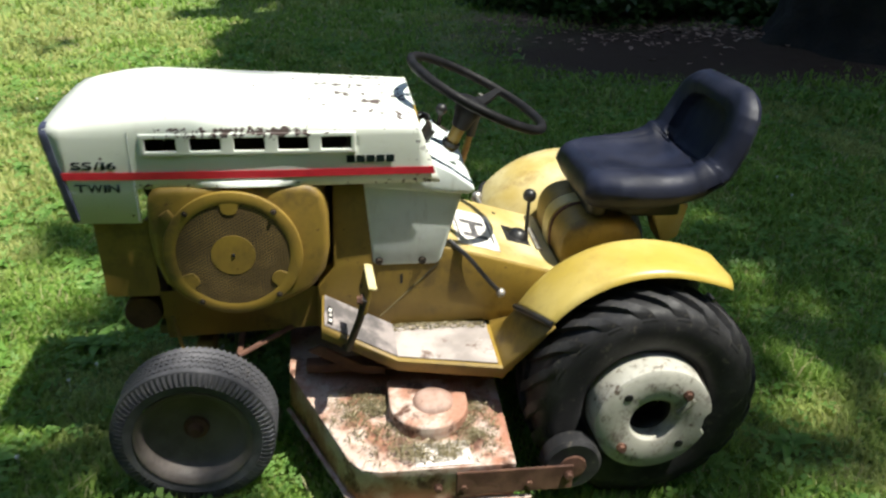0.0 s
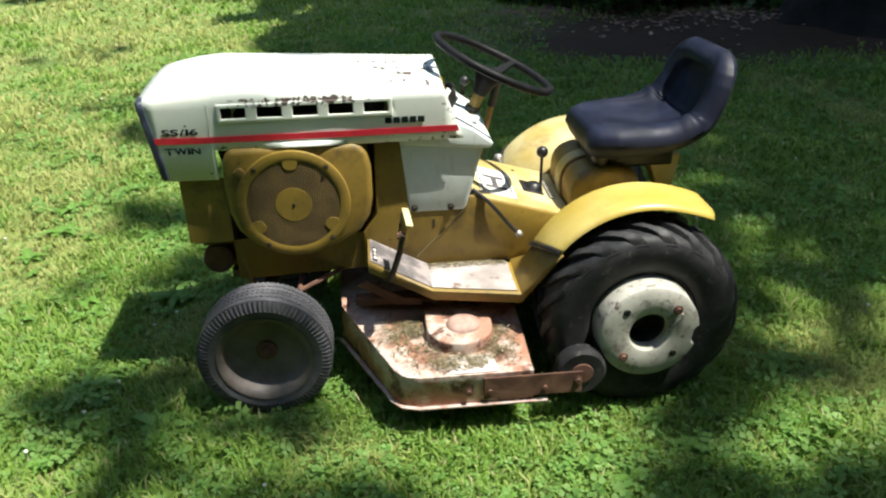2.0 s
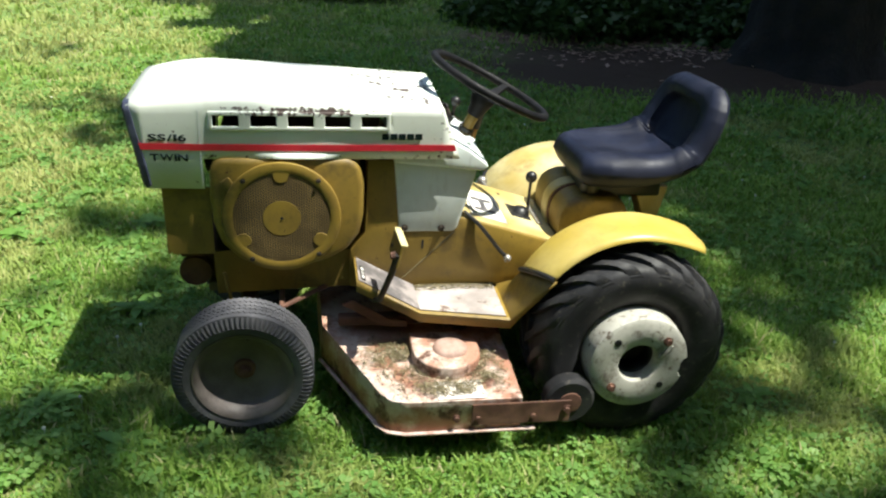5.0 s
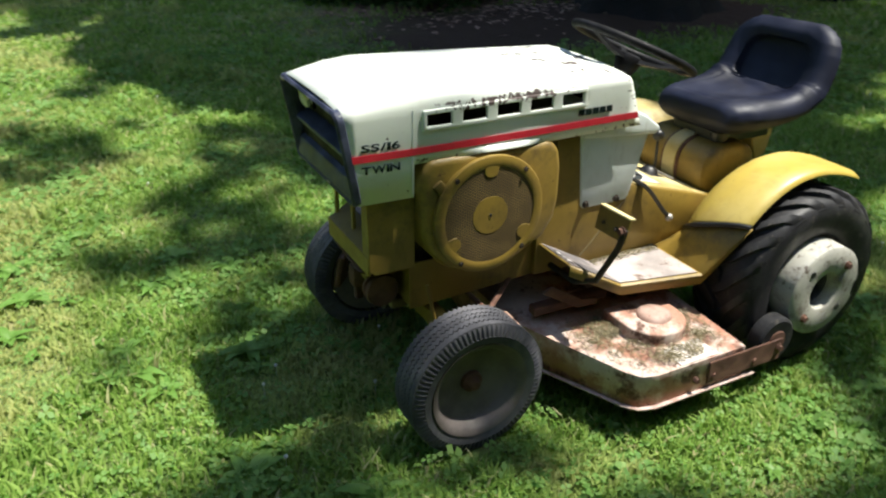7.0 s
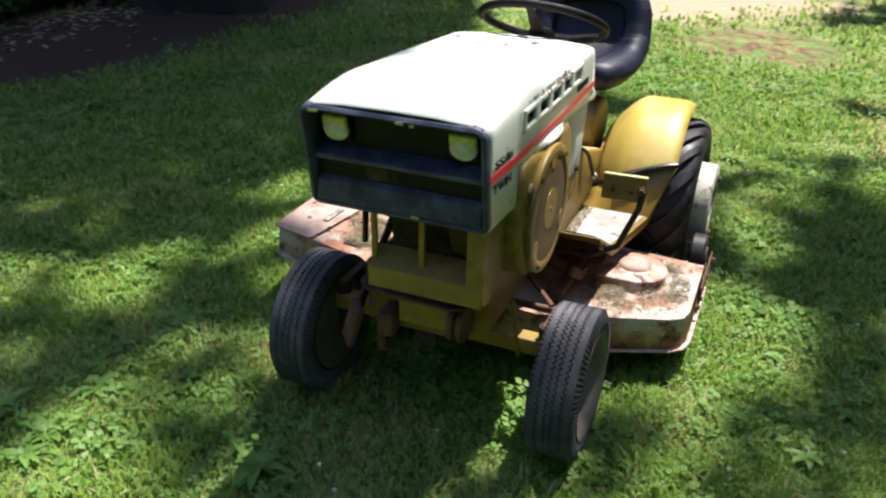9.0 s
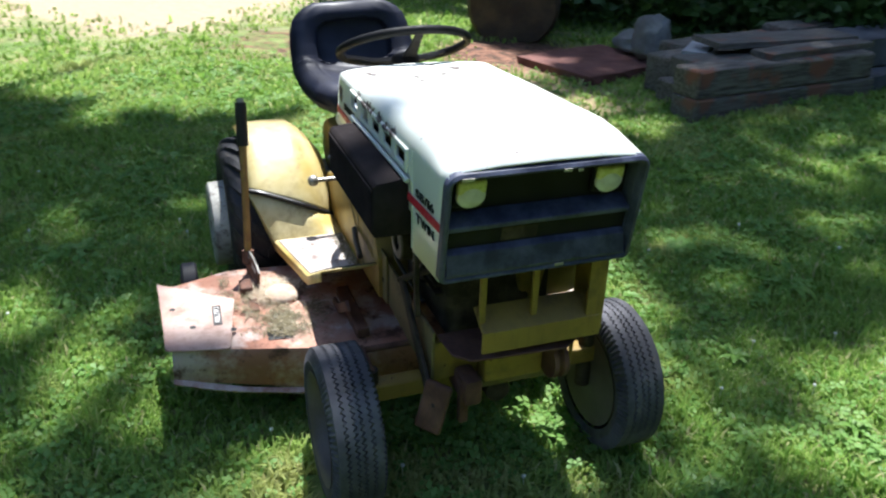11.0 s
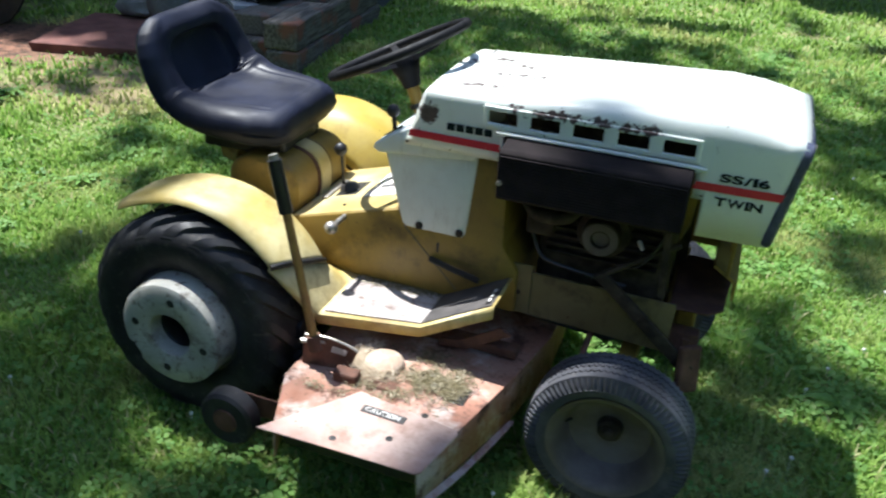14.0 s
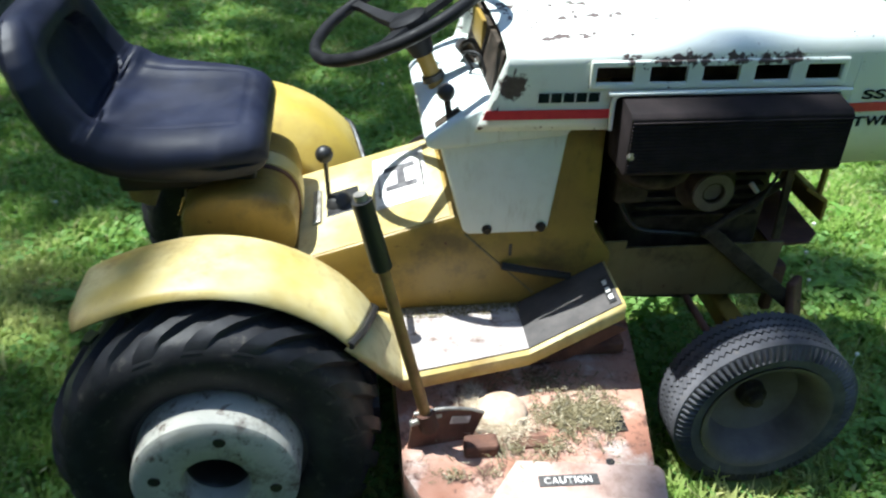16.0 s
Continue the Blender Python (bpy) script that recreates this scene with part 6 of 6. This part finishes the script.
def build_weeds():
    kinds = [build_weed(1, .075, 9), build_weed(2, .055, 7), build_weed(3, .10, 10)]
    spots = [(1.73, -1.18, 2, .9), (1.55, -1.0, 0, 1.0), (1.9, -.75, 1, 1.1), (.97, 1.05, 1, 1.1), (1.28, .83, 1, .8), (.47, .93, 0, .6), (.18, .85, 0, .8), (-.12, .78, 2, .6),
             (-.25, .55, 1, 1.0), (.02, 1.0, 1, .9), (-.55, .62, 0, .8), (-.75, .15, 1, .9), (1.75, .45, 0, .7), (1.42, 1.15, 1, 1.0), (.05, -1.25, 0, .9), (-.3, -1.0, 2, .7),
             (.6, -1.35, 1, 1.0), (1.0, -1.6, 0, .9), (.2, -1.75, 1, 1.1), (-.62, -.95, 0, 1.0), (2.1, -1.6, 1, 1.0), (1.45, -1.9, 0, .8), (.85, -2.4, 1, 1.2), (1.2, 1.9, 0, .8),
             (.4, 2.3, 1, 1.1), (-.6, 1.9, 0, 1.0), (2.0, 2.2, 1, 1.0), (1.35, -.55, 1, .7), (1.7, .05, 0, .6), (-1.3, -.5, 1, 1.2), (-1.5, .6, 0, 1.1), (.72, .86, 1, .6)]
    rng = random.Random(4)
    while len(spots) < 150:
        a, d = rng.uniform(0, 6.283), rng.uniform(.9, 3.4)
        spots.append((.6 + 1.15 * d * math.cos(a), d * math.sin(a), rng.randrange(3), rng.uniform(.5, 1.15)))
    used = set()
    for x, y, k, sc in spots:
        m = pose(x, y, float(ground_height(np.array(x), np.array(y))) + .005, 0, 0, rng.uniform(0, 360))
        if k in used:
            ob = copy_thing(kinds[k], m)
        else:
            ob = kinds[k]
            ob.matrix_basis = m
            used.add(k)
        ob.scale = (sc, sc, sc)


build_weeds()


def under_wheel(x, y):
    return ((np.abs(x + .03) < .10) & (np.abs(np.abs(y) - .445) < .115)) | ((np.abs(x - 1.172) < .07) & (np.abs(np.abs(y) - .43) < .06))


def bare_soil(x, y):
    """Where the lawn is worn away, 0 to 1."""
    out = np.zeros_like(x)
    for cx, cy, rx, ry in ((-2.3, -4.75, 2.1, 1.2), (-2.3, -6.25, 1.6, .45), (-4.3, -4.6, 1.2, 1.0), (-8.2, -.7, 2.9, 2.0), (-4.6, .6, .9, .8), (-3.6, 2.4, .8, .8)):
        out = np.maximum(out, np.clip(1.6 - 1.1 * np.hypot((x - cx) / rx, (y - cy) / ry), 0, 1))
    out = np.maximum(out, .62 * np.clip(1.6 - 1.1 * np.hypot((x + 2.35) / .8, (y - 1.9) / .7), 0, 1))
    return out


def scatter(rng, n, reach):
    """Points thick near the tractor and thin far off."""
    d = reach * rng.uniform(0, 1, n) ** .85
    a = rng.uniform(0, 2 * np.pi, n)
    x, y = .6 + d * np.cos(a), d * np.sin(a)
    ok = ~under_wheel(x, y) & (rng.uniform(0, 1, n) > 1.15 * bare_soil(x, y))
    return x[ok], y[ok], d[ok]


def patches(x, y, s, k):
    return np.array([noise.noise(Vector((a * s, b * s, k))) for a, b in zip(x, y)])


def build_grass():
    rng = np.random.default_rng(17)
    # thick near the tractor, thinning evenly outwards
    for name, n, reach, label in (("grass", 400000, 12.0, "short green lawn grass with dry straw blades"),):
        r = np.linspace(0, reach, 600)
        share = np.cumsum(r / (1 + (r / 2.3) ** 3))
        d = np.interp(rng.uniform(0, 1, n), share / share[-1], r)
        a = rng.uniform(0, 2 * np.pi, n)
        x, y = .6 + d * np.cos(a), d * np.sin(a)
        ok = ~under_wheel(x, y) & (rng.uniform(0, 1, n) > 1.15 * bare_soil(x, y))
        x, y, d = x[ok], y[ok], d[ok]
        n = len(x)
        tall = .6 + .55 * patches(x, y, 2.3, 1) + .4 * patches(x, y, 7.0, 4)
        h = np.clip(tall, .25, 1.1) * rng.uniform(.028, .082, n) * (1 + .10 * np.maximum(d - 2, 0))
        w = rng.uniform(.0022, .0056, n) * (1 + .5 * np.maximum(d - 1.5, 0))
        a = rng.uniform(0, 2 * np.pi, n)
        lean = rng.uniform(.15, 1.0, n) * h
        base = np.stack([x, y, ground_height(x, y) - .002], 1)
        side = np.stack([-np.sin(a), np.cos(a), 0 * a], 1) * w[:, None]
        out = np.stack([np.cos(a), np.sin(a), 0 * a], 1)
        up = np.array([0, 0, 1.0])
        mid = base + out * (lean * .35)[:, None] + up * (h * .62)[:, None]
        top = base + out * lean[:, None] + up * (h * rng.uniform(.75, 1.0, n))[:, None]
        v = np.stack([base - side, base + side, mid - side * .8, mid + side * .8, top], 1).reshape(-1, 3)
        i = np.arange(n)[:, None] * 5
        f = np.concatenate([i + [0, 1, 3], i + [0, 3, 2], i + [2, 3, 4]], 1).reshape(-1, 3)
        tagged(tri_mesh(name, v, f, grass_mat), label, "grass", kind="stuff")


build_grass()


def build_clover():
    rng = np.random.default_rng(23)
    x, y, d = scatter(rng, 72000, 5.0)
    ok = patches(x, y, 1.6, 5) + .35 * rng.normal(size=len(x)) > .02
    x, y, d = x[ok], y[ok], d[ok]
    n = len(x)
    z = ground_height(x, y) + rng.uniform(.012, .042, n)
    r = rng.uniform(.006, .021, n) * np.clip(.85 + .6 * patches(x, y, 3.1, 9), .55, 1.35) * (1 + .25 * np.maximum(d - 1.8, 0))
    a0 = rng.uniform(0, 2 * np.pi, n)
    tilt = rng.normal(0, .35, (n, 2))
    vs = []
    for k in range(3):
        a = a0 + 2.094 * k
        for f, g in ((.05, 0), (.75, .62), (1.35, 0), (.75, -.62)):
            dx = r * (f * np.cos(a) - g * np.sin(a))
            dy = r * (f * np.sin(a) + g * np.cos(a))
            vs.append(np.stack([x + dx, y + dy, z + tilt[:, 0] * dx + tilt[:, 1] * dy + (.15 * r if g else 0)], 1))
    v = np.stack(vs, 1).reshape(-1, 3)
    i = np.arange(n)[:, None] * 12
    f = np.concatenate([i + [4 * k + q for q in t] for k in range(3) for t in ((0, 1, 2), (0, 2, 3))], 1).reshape(-1, 3)
    tagged(tri_mesh("clover", v, f, clover_mat), "low clover leaves spread through the lawn", "clover", kind="stuff")
    # a few white clover heads
    m = 90
    x, y, d = scatter(rng, m, 4.5)
    b = bmesh.new()
    for px, py in zip(x, y):
        q = bmesh.new()
        bmesh.ops.create_icosphere(q, subdivisions=1, radius=.007)
        turned(q, Matrix.Translation((px, py, float(ground_height(np.array(px), np.array(py))) + .05)))
        merged(b, q)
        tube([(px, py, -.02), (px, py, .03)], .001, 4, bm=b)
    tagged(part("clover_blossom", b, petal), "small white clover blossoms in the grass", "clover", kind="stuff")


build_clover()
